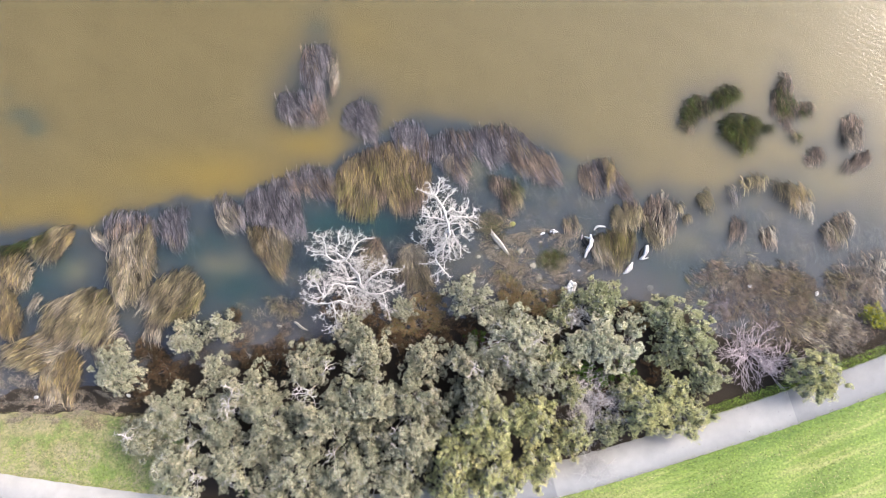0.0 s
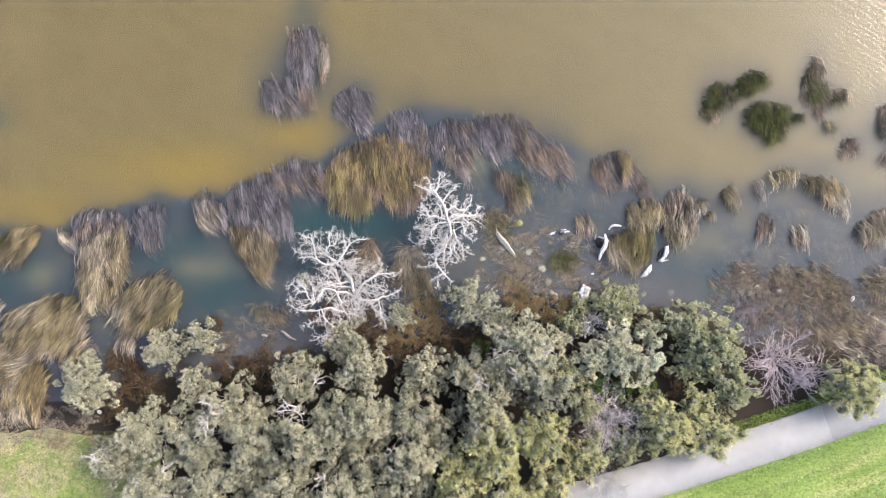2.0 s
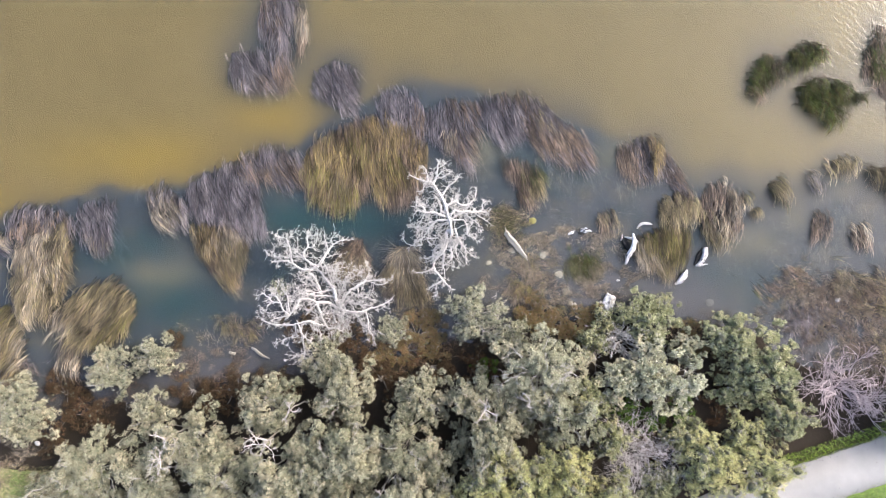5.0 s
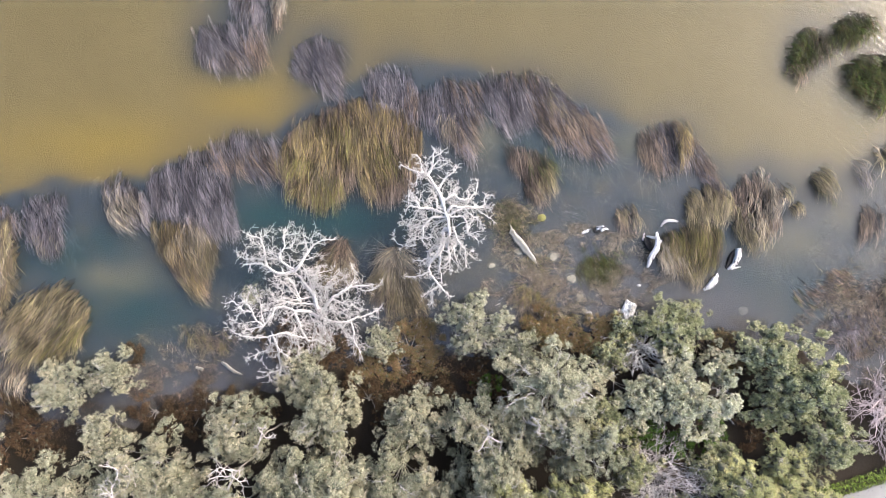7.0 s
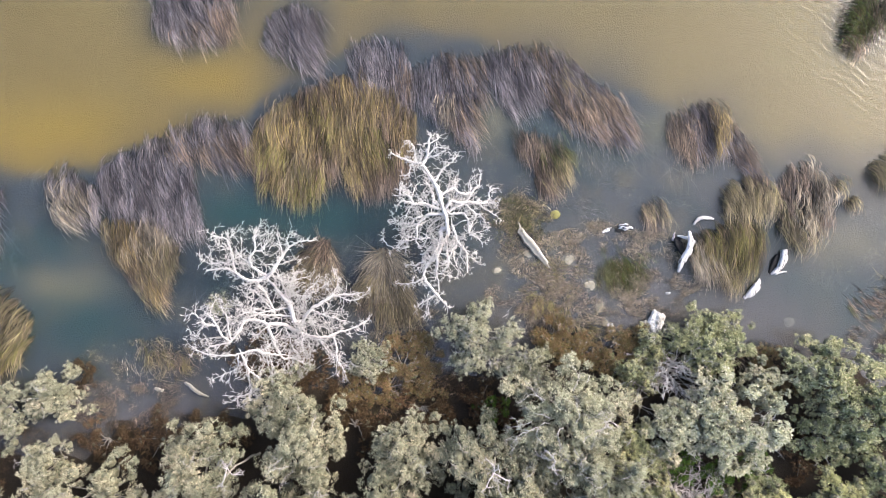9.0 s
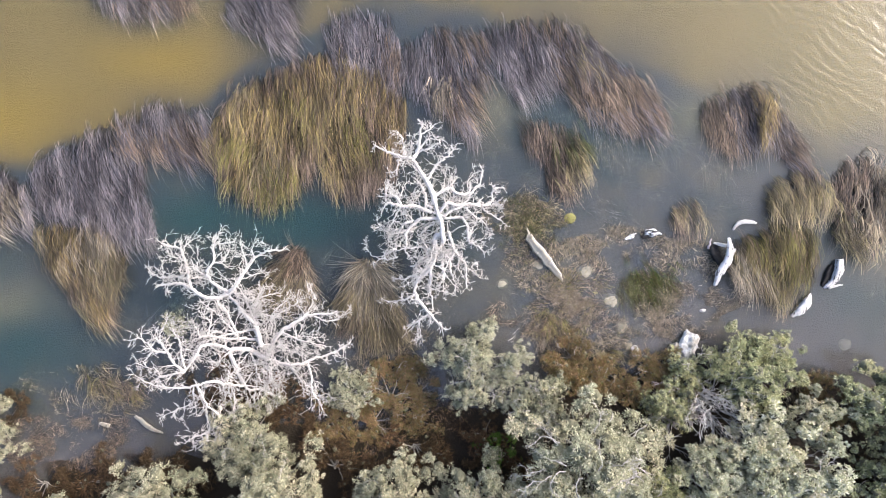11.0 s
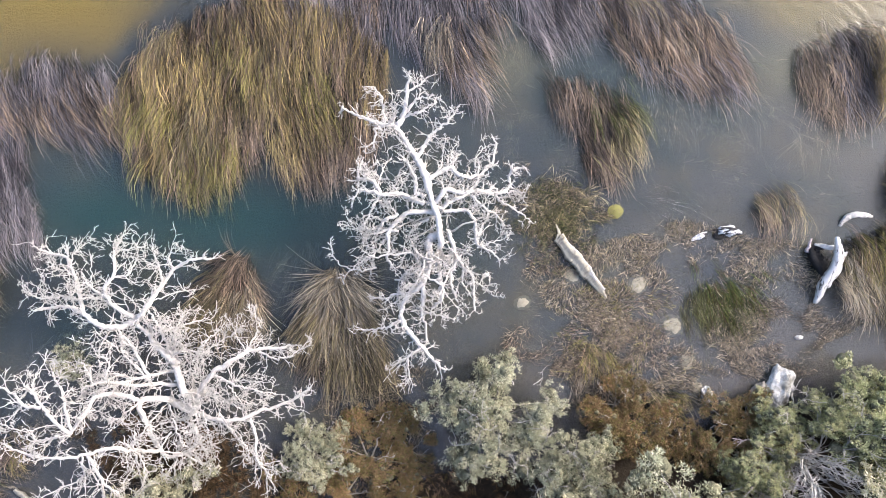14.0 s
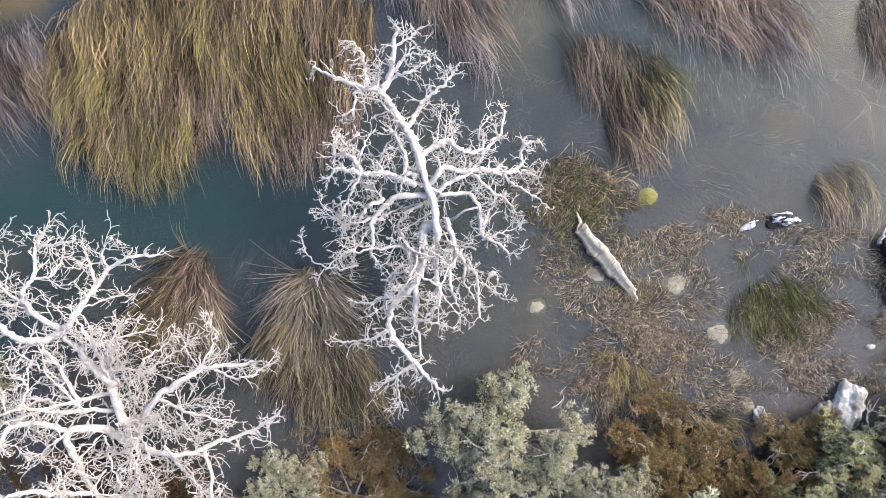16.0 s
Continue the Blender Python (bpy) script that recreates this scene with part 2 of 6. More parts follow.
    calm = n.new("ShaderNodeMath")
    calm.operation = "MULTIPLY"
    l.new(level.outputs[0], calm.inputs[0])
    l.new(attr(n, "wind"), calm.inputs[1])
    bumped(n, l, calm.outputs[0], b, 1.0, 0.0048)
    clear = n.new("ShaderNodeBsdfTransparent")
    clear.inputs[0].default_value = (0.75, 0.82, 0.80, 1)
    mix = n.new("ShaderNodeMixShader")
    mix.inputs[0].default_value = 0.30
    l.new(b.outputs[0], mix.inputs[1])
    l.new(clear.outputs[0], mix.inputs[2])
    l.new(mix.outputs[0], n["Material Output"].inputs[0])
    return m


M_SOIL, M_LAWN, M_VERGE, M_WATER = ground_material(), lawn_material(), verge_material(), water_material()
M_CONCRETE = path_material("pale_path", (0.178, 0.170, 0.156), (0.250, 0.240, 0.222))
M_ASPHALT = path_material("grey_asphalt", (0.128, 0.125, 0.120), (0.190, 0.186, 0.178))


# ---- mesh helpers ----
def mesh_from(name, verts, faces, mat, along=None, smooth=False, inner=None, first=0):
    me = bpy.data.meshes.new(name)
    verts = np.asarray(verts, np.float32)
    faces = np.asarray(faces, np.int32)
    k = faces.shape[1]
    me.vertices.add(len(verts))
    me.vertices.foreach_set("co", verts.ravel())
    me.loops.add(faces.size)
    me.loops.foreach_set("vertex_index", faces.ravel())
    me.polygons.add(len(faces))
    me.polygons.foreach_set("loop_start", np.arange(0, faces.size, k, dtype=np.int32))
    if smooth:
        me.polygons.foreach_set("use_smooth", np.ones(len(faces), bool))
    for key, values in (along or {}).items():
        me.attributes.new(key, "FLOAT", "POINT").data.foreach_set("value", np.asarray(values, np.float32))
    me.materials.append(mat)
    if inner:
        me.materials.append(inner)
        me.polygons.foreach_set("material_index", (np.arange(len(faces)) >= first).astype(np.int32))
    me.update(calc_edges=True)
    return me


def part(name, me, parent, label=""):
    ob = new(name, me)
    ob.parent = parent
    return tagged(ob, label)


def unit(v):
    return v / (np.linalg.norm(v, axis=-1, keepdims=True) + 1e-9)


def tube_mesh(lines, mat, name, sides=6):
    """One mesh of tapered tubes; each line is (points, radii)."""
    vs, fs, start = [], [], 0
    for pts, radii in lines:
        pts, radii = np.asarray(pts, float), np.asarray(radii, float)
        k = len(pts)
        way = unit(np.gradient(pts, axis=0))
        side = unit(np.cross(way, np.where(np.abs(way[:, 2:]) > 0.9, [[1.0, 0, 0]], [[0, 0, 1.0]])))
        up = np.cross(side, way)
        a = np.linspace(0, 2 * np.pi, sides, endpoint=False)
        ring = pts[:, None] + radii[:, None, None] * (np.cos(a)[None, :, None] * side[:, None] + np.sin(a)[None, :, None] * up[:, None])
        vs.append(ring.reshape(-1, 3))
        i = np.arange(k - 1)[:, None] * sides
        j = np.arange(sides)[None]
        j2 = (j + 1) % sides
        fs.append(np.stack([i + j, i + j2, i + sides + j2, i + sides + j], -1).reshape(-1, 4) + start)
        start += k * sides
    return mesh_from(name, np.concatenate(vs), np.concatenate(fs), mat, smooth=True)


def wander(p, way, length, steps, bend, r):
    """A crooked line from p along way."""
    pts = [np.array(p, float)]
    way = unit(np.array(way, float))
    for _ in range(steps):
        way = unit(way + r.normal(0, bend, 3))
        pts.append(pts[-1] + way * length / steps)
    return np.array(pts), way


def smooth_line(points, steps, wobble, r):
    """A crooked curve through a few guide points."""
    p = np.asarray(points, float)
    t = np.linspace(0, len(p) - 1, steps)
    out = np.stack([np.interp(t, np.arange(len(p)), p[:, i]) for i in range(3)], 1)
    for _ in range(2):
        out[1:-1] = 0.25 * out[:-2] + 0.5 * out[1:-1] + 0.25 * out[2:]
    out[1:-1] += r.normal(0, wobble, (len(out) - 2, 3))
    return out


# ---- the ground and the lake ----
SHORE = [(-400, -12.0), (-40, -10.5), (-28.03, -9.35), (-19.09, -8.35), (-11.94, -6.77), (-5.15, -5.34), (2.71, -4.34), (8.07, -3.27), (14.14, -3.81), (19.15, -6.13), (24.86, -5.42), (28.01, -4.34), (60, 0), (400, 20)]


def shore_y(x):
    return np.interp(x, [p[0] for p in SHORE], [p[1] for p in SHORE])


def wave(x, y, f, s):
    return np.sin(x * f + 1.7 * np.sin(y * f * 0.7 + s)) * np.cos(y * f * 1.1 + s * 2.1 + 0.9 * np.sin(x * f * 0.6))


def land(x, y):
    d = shore_y(x) - y
    z = np.where(d > 0, np.minimum(d * 0.085, 0.46), np.maximum(d * 0.12, -0.7))
    return z + 0.035 * wave(x, y, 1.3, 0.4) + 0.02 * wave(x, y, 3.1, 1.4)


def sheet(xs, ys, height):
    gx, gy = np.meshgrid(xs, ys)
    gz = height(gx, gy)
    w = len(xs)
    i = np.arange(len(ys) - 1)[:, None] * w + np.arange(w - 1)[None]
    return np.stack([gx, gy, gz], -1).reshape(-1, 3), np.stack([i, i + 1, i + w + 1, i + w], -1).reshape(-1, 4)


far = np.array([-900, -500, -250, -120, -70, -45])
v, f = sheet(np.r_[far, np.arange(-34, 34.1, 0.4), -far[::-1]], np.r_[far, np.arange(-24, 24.1, 0.4), -far[::-1]], land)
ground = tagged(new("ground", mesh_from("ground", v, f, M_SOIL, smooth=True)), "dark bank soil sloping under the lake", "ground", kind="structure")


def blobs(x, y, some):
    out = np.zeros_like(x)
    for cx, cy, rx, ry, amp in some:
        out = np.maximum(out, amp * np.exp(-(((x - cx) / rx) ** 2 + ((y - cy) / ry) ** 2)))
    return out


# ---- the path and the lawn ----
WAY = [(-60, -12.5), (-35.19, -14.18), (-28.04, -15.18), (-22.68, -15.93), (-17.31, -16.65), (-11.95, -16.93), (-5.87, -16.68), (-0.86, -16.15), (5.93, -14.89), (11.29, -13.35), (16.65, -11.67), (21.94, -9.96), (28.01, -7.74), (36.30, -4.34), (60, 3)]


def way_point(k):
    """A point on the path's middle line and its left normal, k counted in guide points."""
    p = np.array(WAY)
    def at(t):
        return np.array([np.interp(t, np.arange(len(p)), p[:, 0]), np.interp(t, np.arange(len(p)), p[:, 1])])
    c = sum(at(k + o) for o in np.linspace(-0.6, 0.6, 7)) / 7
    d = unit(at(k + 0.5) - at(k - 0.5))
    return c, np.array([-d[1], d[0]])


def ribbon(k0, k1, width, top, mat, name, steps=40):
    vs = []
    for k in np.linspace(k0, k1, steps):
        c, nrm = way_point(k)
        for s, z in ((1, top - 0.25), (1, top), (-1, top), (-1, top - 0.25)):
            j = 0.03 * math.sin(k * 37 + s)
            vs.append((*(c + nrm * s * (width / 2 + j)), z))
    i = np.arange(steps - 1)[:, None] * 4
    j = np.arange(3)[None]
    return mesh_from(name, vs, np.stack([i + j, i + j + 1, i + 4 + j + 1, i + 4 + j], -1).reshape(-1, 4), mat)


for k0, k1, mat, label in ((0.6, 5.05, M_CONCRETE, "pale grey worn footpath"), (5.05, 8.2, M_ASPHALT, "dark grey asphalt footpath under the trees"),
                           (8.2, 10.95, M_CONCRETE, "pale grey worn footpath"), (10.95, 13.9, M_ASPHALT, "mid grey asphalt footpath")):
    tagged(new("path", ribbon(k0, k1, 2.15, 0.60, mat, "path")), label, "path", kind="structure")

lawn_vs, lawn_n = [], 60
for k in np.linspace(0.6, 13.9, lawn_n):
    c, nrm = way_point(k)
    for s in (-1.02, -3, -8, -20, -60):
        q = c + nrm * s
        lawn_vs.append((*q, 0.585 + 0.02 * math.sin(q[0]) if s < -1.1 else 0.575))
i = np.arange(lawn_n - 1)[:, None] * 5
j = np.arange(4)[None]
lawn = tagged(new("lawn", mesh_from("lawn", lawn_vs, np.stack([i + j, i + 5 + j, i + 5 + j + 1, i + j + 1], -1).reshape(-1, 4), M_LAWN, smooth=True)), "mown green lawn beyond the footpath", "lawn", kind="structure")
v, f = sheet(np.linspace(-34, -16.2, 40), np.linspace(-17.5, -10.4, 20), lambda x, y: land(x, y) + 0.012)
v[:, 1] += 0.28 * (wave(v[:, 0], v[:, 0] * 0.3, 1.1, 0.7) + 0.5 * wave(v[:, 0], v[:, 0], 2.7, 0.2)) * (v[:, 1] > -11)
v[:, 2] = land(v[:, 0], v[:, 1]) + 0.012
verge = tagged(new("verge", mesh_from("verge", v, f, M_VERGE, smooth=True)), "patchy grass verge between path and bank", "grass", kind="structure")


# ---- sedges ----
def blades(roots, height, reach, way, spread, width, r, segs=3, droop=0.5, sink=0.12, curl=0.045, tone=None):
    """Ribbons from roots (n, 2): each rises, leans along way (degrees, jittered) and droops to its tip."""
    n = len(roots)
    a = np.radians(way + r.normal(0, spread, n))
    d = np.stack([np.cos(a), np.sin(a)], 1)
    h = height * r.uniform(0.55, 1.1, n)
    q = reach * r.uniform(0.45, 1.15, n)
    t = np.linspace(0, 1, segs + 1)
    side = np.stack([-d[:, 1], d[:, 0]], 1)
    curl = r.normal(0, curl, n)
    along = q[:, None] * t[None] ** 1.15
    off = curl[:, None] * q[:, None] * t[None] ** 2
    z = -sink + (h[:, None] + sink) * (np.sin(np.pi * t[None] * (0.5 + 0.5 * droop * r.uniform(0.5, 1.2, n)[:, None])))
    c = roots[:, None] + d[:, None] * along[..., None] + side[:, None] * off[..., None]
    w = width * r.uniform(0.6, 1.3, n)[:, None] * (1 - 0.85 * t[None] ** 1.5) / 2
    tilt = r.uniform(-0.7, 0.7, n)[:, None]
    dx = side[:, None] * (w * np.cos(tilt))[..., None]
    L = np.concatenate([c - dx, (z - w * np.sin(tilt))[..., None]], -1)
    R = np.concatenate([c + dx, (z + w * np.sin(tilt))[..., None]], -1)
    vs = np.stack([L, R], 2).reshape(-1, 3)
    i = (np.arange(n)[:, None] * (segs + 1) + np.arange(segs)[None])[..., None] * 2
    fs = (i + np.array([0, 1, 3, 2])).reshape(-1, 4)
    tone = r.uniform(0, 1, n) if tone is None else tone
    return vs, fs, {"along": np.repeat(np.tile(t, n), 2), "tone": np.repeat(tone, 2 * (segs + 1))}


def disc(n, cx, cy, rx, ry, turn, r):
    a, q = r.uniform(0, 2 * np.pi, n), np.sqrt(r.uniform(0, 1, n))
    q = q * (1 + 0.18 * np.sin(3 * a + cx) + 0.12 * np.sin(5 * a + cy))
    x, y = q * np.cos(a) * rx, q * np.sin(a) * ry
    c, s = math.cos(radians(turn)), math.sin(radians(turn))
    return np.stack([cx + c * x - s * y, cy + s * x + c * y], 1)


LABELS = {"straw_sedge": "straw-yellow sedge clump drooping over the shallow water", "purple_grey_sedge": "purple-grey wilted sedge clump standing in the lake",
          "olive_sedge": "olive and straw sedge tussock rising from the shallows", "brown_sedge": "brown sedge clump at the marshy lake edge",
          "green_sedge": "dark green rush tussock standing in open water", "yellow_green_sedge": "yellow-green sedge clump over the shallow water", "sunken_rush": "dark green rush tuft mostly under water", "pale_sedge": "pale bleached sedge tuft with drooping tips"}


STANDS = []


def sedge(cx, cy, rx, ry, mat, way=-90, height=0.75, reach=1.45, spread=15, density=430, turn=0, width=0.013, sink=0.2, other=None):
    """A stand of drooping sedge: an Empty with tufts of blades, each tuft leaning its own way."""
    r = np.random.default_rng(int(abs(cx * 131 + cy * 977) * 10) + 3)
    rx, ry = rx / 28.0, ry / 28.0
    if density > 250:
        STANDS.append((cx, cy, rx, ry))
    area = math.pi * rx * ry
    if abs(cx) < 8 and -4 < cy < 5.5:
        width *= 0.75   # finer blades where the stand is young and dense
        density *= 1.45
    density *= 1.6
    root = tagged(new("sedge_clump"), LABELS[mat.name], "sedge", "sedges along the shore")
    root.location = (cx, cy, 0)
    tufts = max(3, int(area / 0.55))
    size = math.sqrt(area / tufts / math.pi) * 1.5
    for c in disc(tufts, 0, 0, max(rx - 0.6 * size, 0.1), max(ry - 0.6 * size, 0.1), turn, r):
        n = max(12, int(area * density / tufts))
        bunch = r.integers(0, max(2, n // 11), n)
        heart = r.normal(0, 1, (n, 2)) * size * np.array([0.62, 0.5]) + c
        spot = heart[bunch] + r.normal(0, 0.035, (n, 2))
        lean = way + r.normal(0, 13) + r.normal(0, spread, n)[bunch]
        h, q = height * r.uniform(0.8, 1.2), reach * r.uniform(0.75, 1.2)
        low = mat in (M_PURPLE, M_BROWN) and r.uniform() < 0.92
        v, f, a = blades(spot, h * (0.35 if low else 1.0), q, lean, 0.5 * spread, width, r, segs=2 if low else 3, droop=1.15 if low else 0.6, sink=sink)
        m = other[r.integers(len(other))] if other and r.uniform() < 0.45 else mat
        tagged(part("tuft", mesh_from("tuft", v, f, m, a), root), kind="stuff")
    return root


def inside(p, poly):
    """Which of the points p lie in the polygon."""
    q = np.asarray(poly)
    hit = np.zeros(len(p), bool)
    for a, b in zip(q, np.roll(q, -1, 0)):
        if a[1] != b[1]:
            cross = (b[0] - a[0]) * (p[:, 1] - a[1]) / (b[1] - a[1]) + a[0]
            hit ^= ((a[1] > p[:, 1]) != (b[1] > p[:, 1])) & (p[:, 0] < cross)
    return hit


def stand(poly, mat, way, other, reach=1.05, height=0.5, spread=12, density=560, width=0.0115, fan=None):
    """A stand of sedge that covers the outline poly: tufts of blades in bunches, combed along way or falling from fan."""
    q = np.asarray(poly)
    lo, hi = q.min(0), q.max(0)
    c = q.mean(0)
    r = np.random.default_rng(int(abs(c[0] * 131 + c[1] * 977) * 10) + 3)
    x, y = q[:, 0], q[:, 1]
    area = 0.5 * abs(float(np.dot(x, np.roll(y, -1)) - np.dot(y, np.roll(x, -1))))
    STANDS.append((c[0], c[1], (hi[0] - lo[0]) / 2, (hi[1] - lo[1]) / 2))
    root = tagged(new("sedge_clump"), LABELS[mat.name], "sedge", "sedges along the shore")
    root.location = (c[0], c[1], 0)
    density, width = (density * 0.75, width * 0.9) if mat in (M_PURPLE, M_BROWN) else (density, width)
    if abs(c[0]) > 12:
        density, width = density * 0.62, width * 1.75   # older stands: fewer, broader blades
    reach = min(reach, 0.75 * float(hi[1] - lo[1]) + 0.1)
    height = min(height, reach * 0.6)
    p = r.uniform(lo, hi, (int(density / 5 * (hi[0] - lo[0]) * (hi[1] - lo[1])), 2))
    rough = np.stack([wave(p[:, 0], p[:, 1], 2.3, 0.7), wave(p[:, 0], p[:, 1], 2.9, 1.9)], 1) * 0.16
    p = p[inside(p + rough + r.normal(0, 0.10, p.shape), poly)]
    if fan:
        d = p - np.array(fan) + np.array([0, -0.45]) + r.normal(0, 0.16, p.shape)
        lean = np.degrees(np.arctan2(d[:, 1], d[:, 0]))
    else:
        lean = way + 13 * wave(p[:, 0], p[:, 1], 0.9, 0.3) + 7 * wave(p[:, 0], p[:, 1], 2.6, 1.1)
    lean = lean + r.normal(0, spread * 0.6, len(p))
    a = np.radians(lean)
    go = np.stack([np.cos(a), np.sin(a)], 1)
    if fan:
        back = np.minimum(0.5 * reach, np.linalg.norm(d, axis=1) * 0.8)[:, None]
        frac = np.full(len(p), 0.15)
    else:
        # a blade keeps its foot and its tip within the stand
        back = np.full((len(p), 1), 0.5 * reach)
        keep = (inside(p - 0.22 * reach * go, poly) & inside(p + 0.14 * reach * go, poly)) | (r.uniform(0, 1, len(p)) < 0.12)
        p, go, lean, back = p[keep], go[keep], lean[keep], back[keep]
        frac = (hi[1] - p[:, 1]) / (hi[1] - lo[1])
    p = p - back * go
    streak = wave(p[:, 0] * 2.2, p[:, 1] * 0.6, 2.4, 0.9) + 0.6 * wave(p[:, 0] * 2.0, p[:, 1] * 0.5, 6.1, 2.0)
    # the stand's shading, darker at its top edge, is put into the tone
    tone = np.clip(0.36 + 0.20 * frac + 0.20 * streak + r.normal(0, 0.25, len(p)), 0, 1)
    if len(p) < 6:
        p, lean, tone = np.array([c] * 8), np.full(8, way), np.linspace(0.2, 0.8, 8)
    tufts = max(2, int(area / 0.6))
    seed = p[r.integers(0, len(p), tufts)]
    near = ((p[:, None] + r.normal(0, 0.3, (len(p), 1, 2)) - seed[None]) ** 2).sum(-1).argmin(1)
    for k in range(tufts):
        some = np.flatnonzero(near == k)
        if not len(some):
            continue
        n = 5 * len(some)
        own = np.repeat(some, 5)
        spot = p[own] + r.normal(0, 0.028, (n, 2)) - c
        m = other[r.integers(len(other))] if r.uniform() < 0.5 else mat
        low = m in (M_PURPLE, M_BROWN)
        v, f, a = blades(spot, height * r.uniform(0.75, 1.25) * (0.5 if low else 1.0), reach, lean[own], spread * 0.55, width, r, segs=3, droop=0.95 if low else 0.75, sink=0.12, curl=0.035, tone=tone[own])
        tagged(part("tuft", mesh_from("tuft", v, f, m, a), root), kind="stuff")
    return root


# far outliers in the open lake
stand([(-8.90, 12.44), (-8.00, 12.80), (-6.93, 12.51), (-7.11, 11.37), (-7.47, 10.30), (-7.29, 8.16), (-8.01, 7.44), (-8.54, 9.59), (-9.08, 10.66)], M_PURPLE, -85, (M_PURPLE, M_PURPLE, M_BROWN,))
stand([(-10.33, 9.59), (-9.08, 9.94), (-8.01, 9.05), (-7.65, 7.98), (-8.54, 7.62), (-9.61, 7.62), (-10.51, 8.34)], M_PURPLE, -68, (M_PURPLE, M_PURPLE, M_BROWN,))
stand([(-7.18, 12.08), (-6.58, 11.66), (-6.58, 10.30), (-7.11, 9.05), (-7.22, 10.66)], M_PALE, -95, (M_BROWN,))
stand([(-6.15, 8.80), (-5.15, 9.23), (-4.08, 8.87), (-4.01, 7.80), (-4.08, 6.23), (-5.15, 6.84), (-6.47, 7.73)], M_PURPLE, -60, (M_PURPLE, M_PALE,))
# grey upper band
stand([(-3.36, 7.44), (-2.29, 8.09), (-1.22, 7.62), (-0.69, 6.37), (-0.86, 5.12), (-3.01, 5.48)], M_PURPLE, -82, (M_PURPLE, M_PURPLE, M_BROWN,))
stand([(-1.04, 6.73), (0.21, 7.44), (1.81, 7.09), (1.99, 5.30), (1.35, 3.52), (0.56, 4.52), (-0.51, 5.12)], M_PURPLE, -72, (M_BROWN, M_PURPLE,))
stand([(1.56, 7.16), (2.35, 7.62), (4.31, 7.62), (5.74, 6.55), (5.39, 5.48), (3.78, 5.30), (2.99, 4.77), (2.17, 5.84)], M_PURPLE, -70, (M_PURPLE, M_PURPLE, M_BROWN,))
stand([(4.14, 7.16), (5.39, 6.66), (7.17, 5.41), (7.78, 4.23), (6.99, 3.70), (5.56, 4.16), (4.31, 4.94)], M_BROWN, -58, (M_OLIVE, M_PURPLE, M_BROWN,))
stand([(-0.15, 5.48), (0.64, 5.66), (0.71, 4.87), (0.21, 4.52)], M_PALE, -85, (M_STRAW,))
# straw block
stand([(-6.76, 4.77), (-5.15, 5.94), (-3.29, 6.55), (-2.83, 5.30), (-3.19, 3.52), (-4.01, 2.16), (-4.97, 1.66), (-6.51, 2.16), (-7.01, 3.34)], M_STRAW, -92, (M_LUSH, M_BROWN, M_OLIVE,))
stand([(-3.44, 6.48), (-1.58, 6.02), (-0.69, 4.95), (-0.86, 3.34), (-1.40, 2.16), (-2.47, 1.84), (-3.44, 2.37), (-3.36, 4.95)], M_STRAW, -88, (M_LUSH, M_BROWN, M_BROWN,))
stand([(-6.58, 4.95), (-5.15, 6.02), (-3.36, 6.55), (-1.40, 5.94), (-1.58, 5.23), (-3.36, 5.30), (-5.15, 4.95), (-6.40, 4.05)], M_BROWN, -85, (M_PURPLE, M_STRAW,))
# slope along the shore
stand([(-9.97, 4.70), (-8.36, 5.09), (-6.86, 4.87), (-6.40, 3.34), (-7.47, 2.73), (-8.54, 3.27), (-10.15, 3.45)], M_PURPLE, -62, (M_PURPLE, M_PURPLE, M_BROWN,))
stand([(-12.58, 3.09), (-10.51, 4.41), (-9.08, 4.05), (-8.79, 1.55), (-8.44, 0.59), (-9.44, 0.37), (-11.22, 1.20), (-12.30, 1.20)], M_PURPLE, -78, (M_PURPLE, M_PURPLE, M_BROWN,))
stand([(-12.30, 1.27), (-10.15, 1.09), (-9.44, -0.06), (-9.94, -1.91), (-10.33, -2.27), (-11.23, -1.20), (-12.01, -0.06)], M_OLIVE, -75, (M_STRAW, M_PALE, M_BROWN,))
stand([(-14.44, 2.55), (-13.55, 3.16), (-12.44, 2.27), (-12.37, 1.09), (-13.37, 0.80), (-14.15, 1.37)], M_PALE, -65, (M_PURPLE,))
stand([(-17.90, 2.02), (-16.58, 2.62), (-15.58, 2.27), (-16.15, 1.37), (-16.16, -0.13), (-16.76, -0.41), (-17.66, 0.30)], M_PURPLE, -72, (M_PALE, M_PURPLE,))
stand([(-21.48, 1.84), (-20.15, 2.27), (-18.37, 1.91), (-17.76, 1.30), (-18.19, 0.48), (-21.23, 0.48)], M_PURPLE, -85, (M_BROWN, M_PURPLE,))
stand([(-20.76, 0.30), (-18.37, 1.45), (-17.94, -0.41), (-18.30, -2.20), (-19.52, -3.88), (-20.63, -3.70), (-21.12, -1.84)], M_PALE, -88, (M_STRAW, M_OLIVE,))
stand([(-22.19, 0.77), (-21.05, 1.02), (-20.80, -0.06), (-21.41, -0.34)], M_PALE, -50, (M_PURPLE,))
stand([(-19.16, -3.20), (-17.66, -1.84), (-16.23, -1.31), (-15.16, -2.20), (-14.94, -3.52), (-15.87, -4.41), (-17.13, -4.95), (-18.38, -4.77), (-19.09, -4.06)], M_OLIVE, -108, (M_PALE, M_LUSH,))
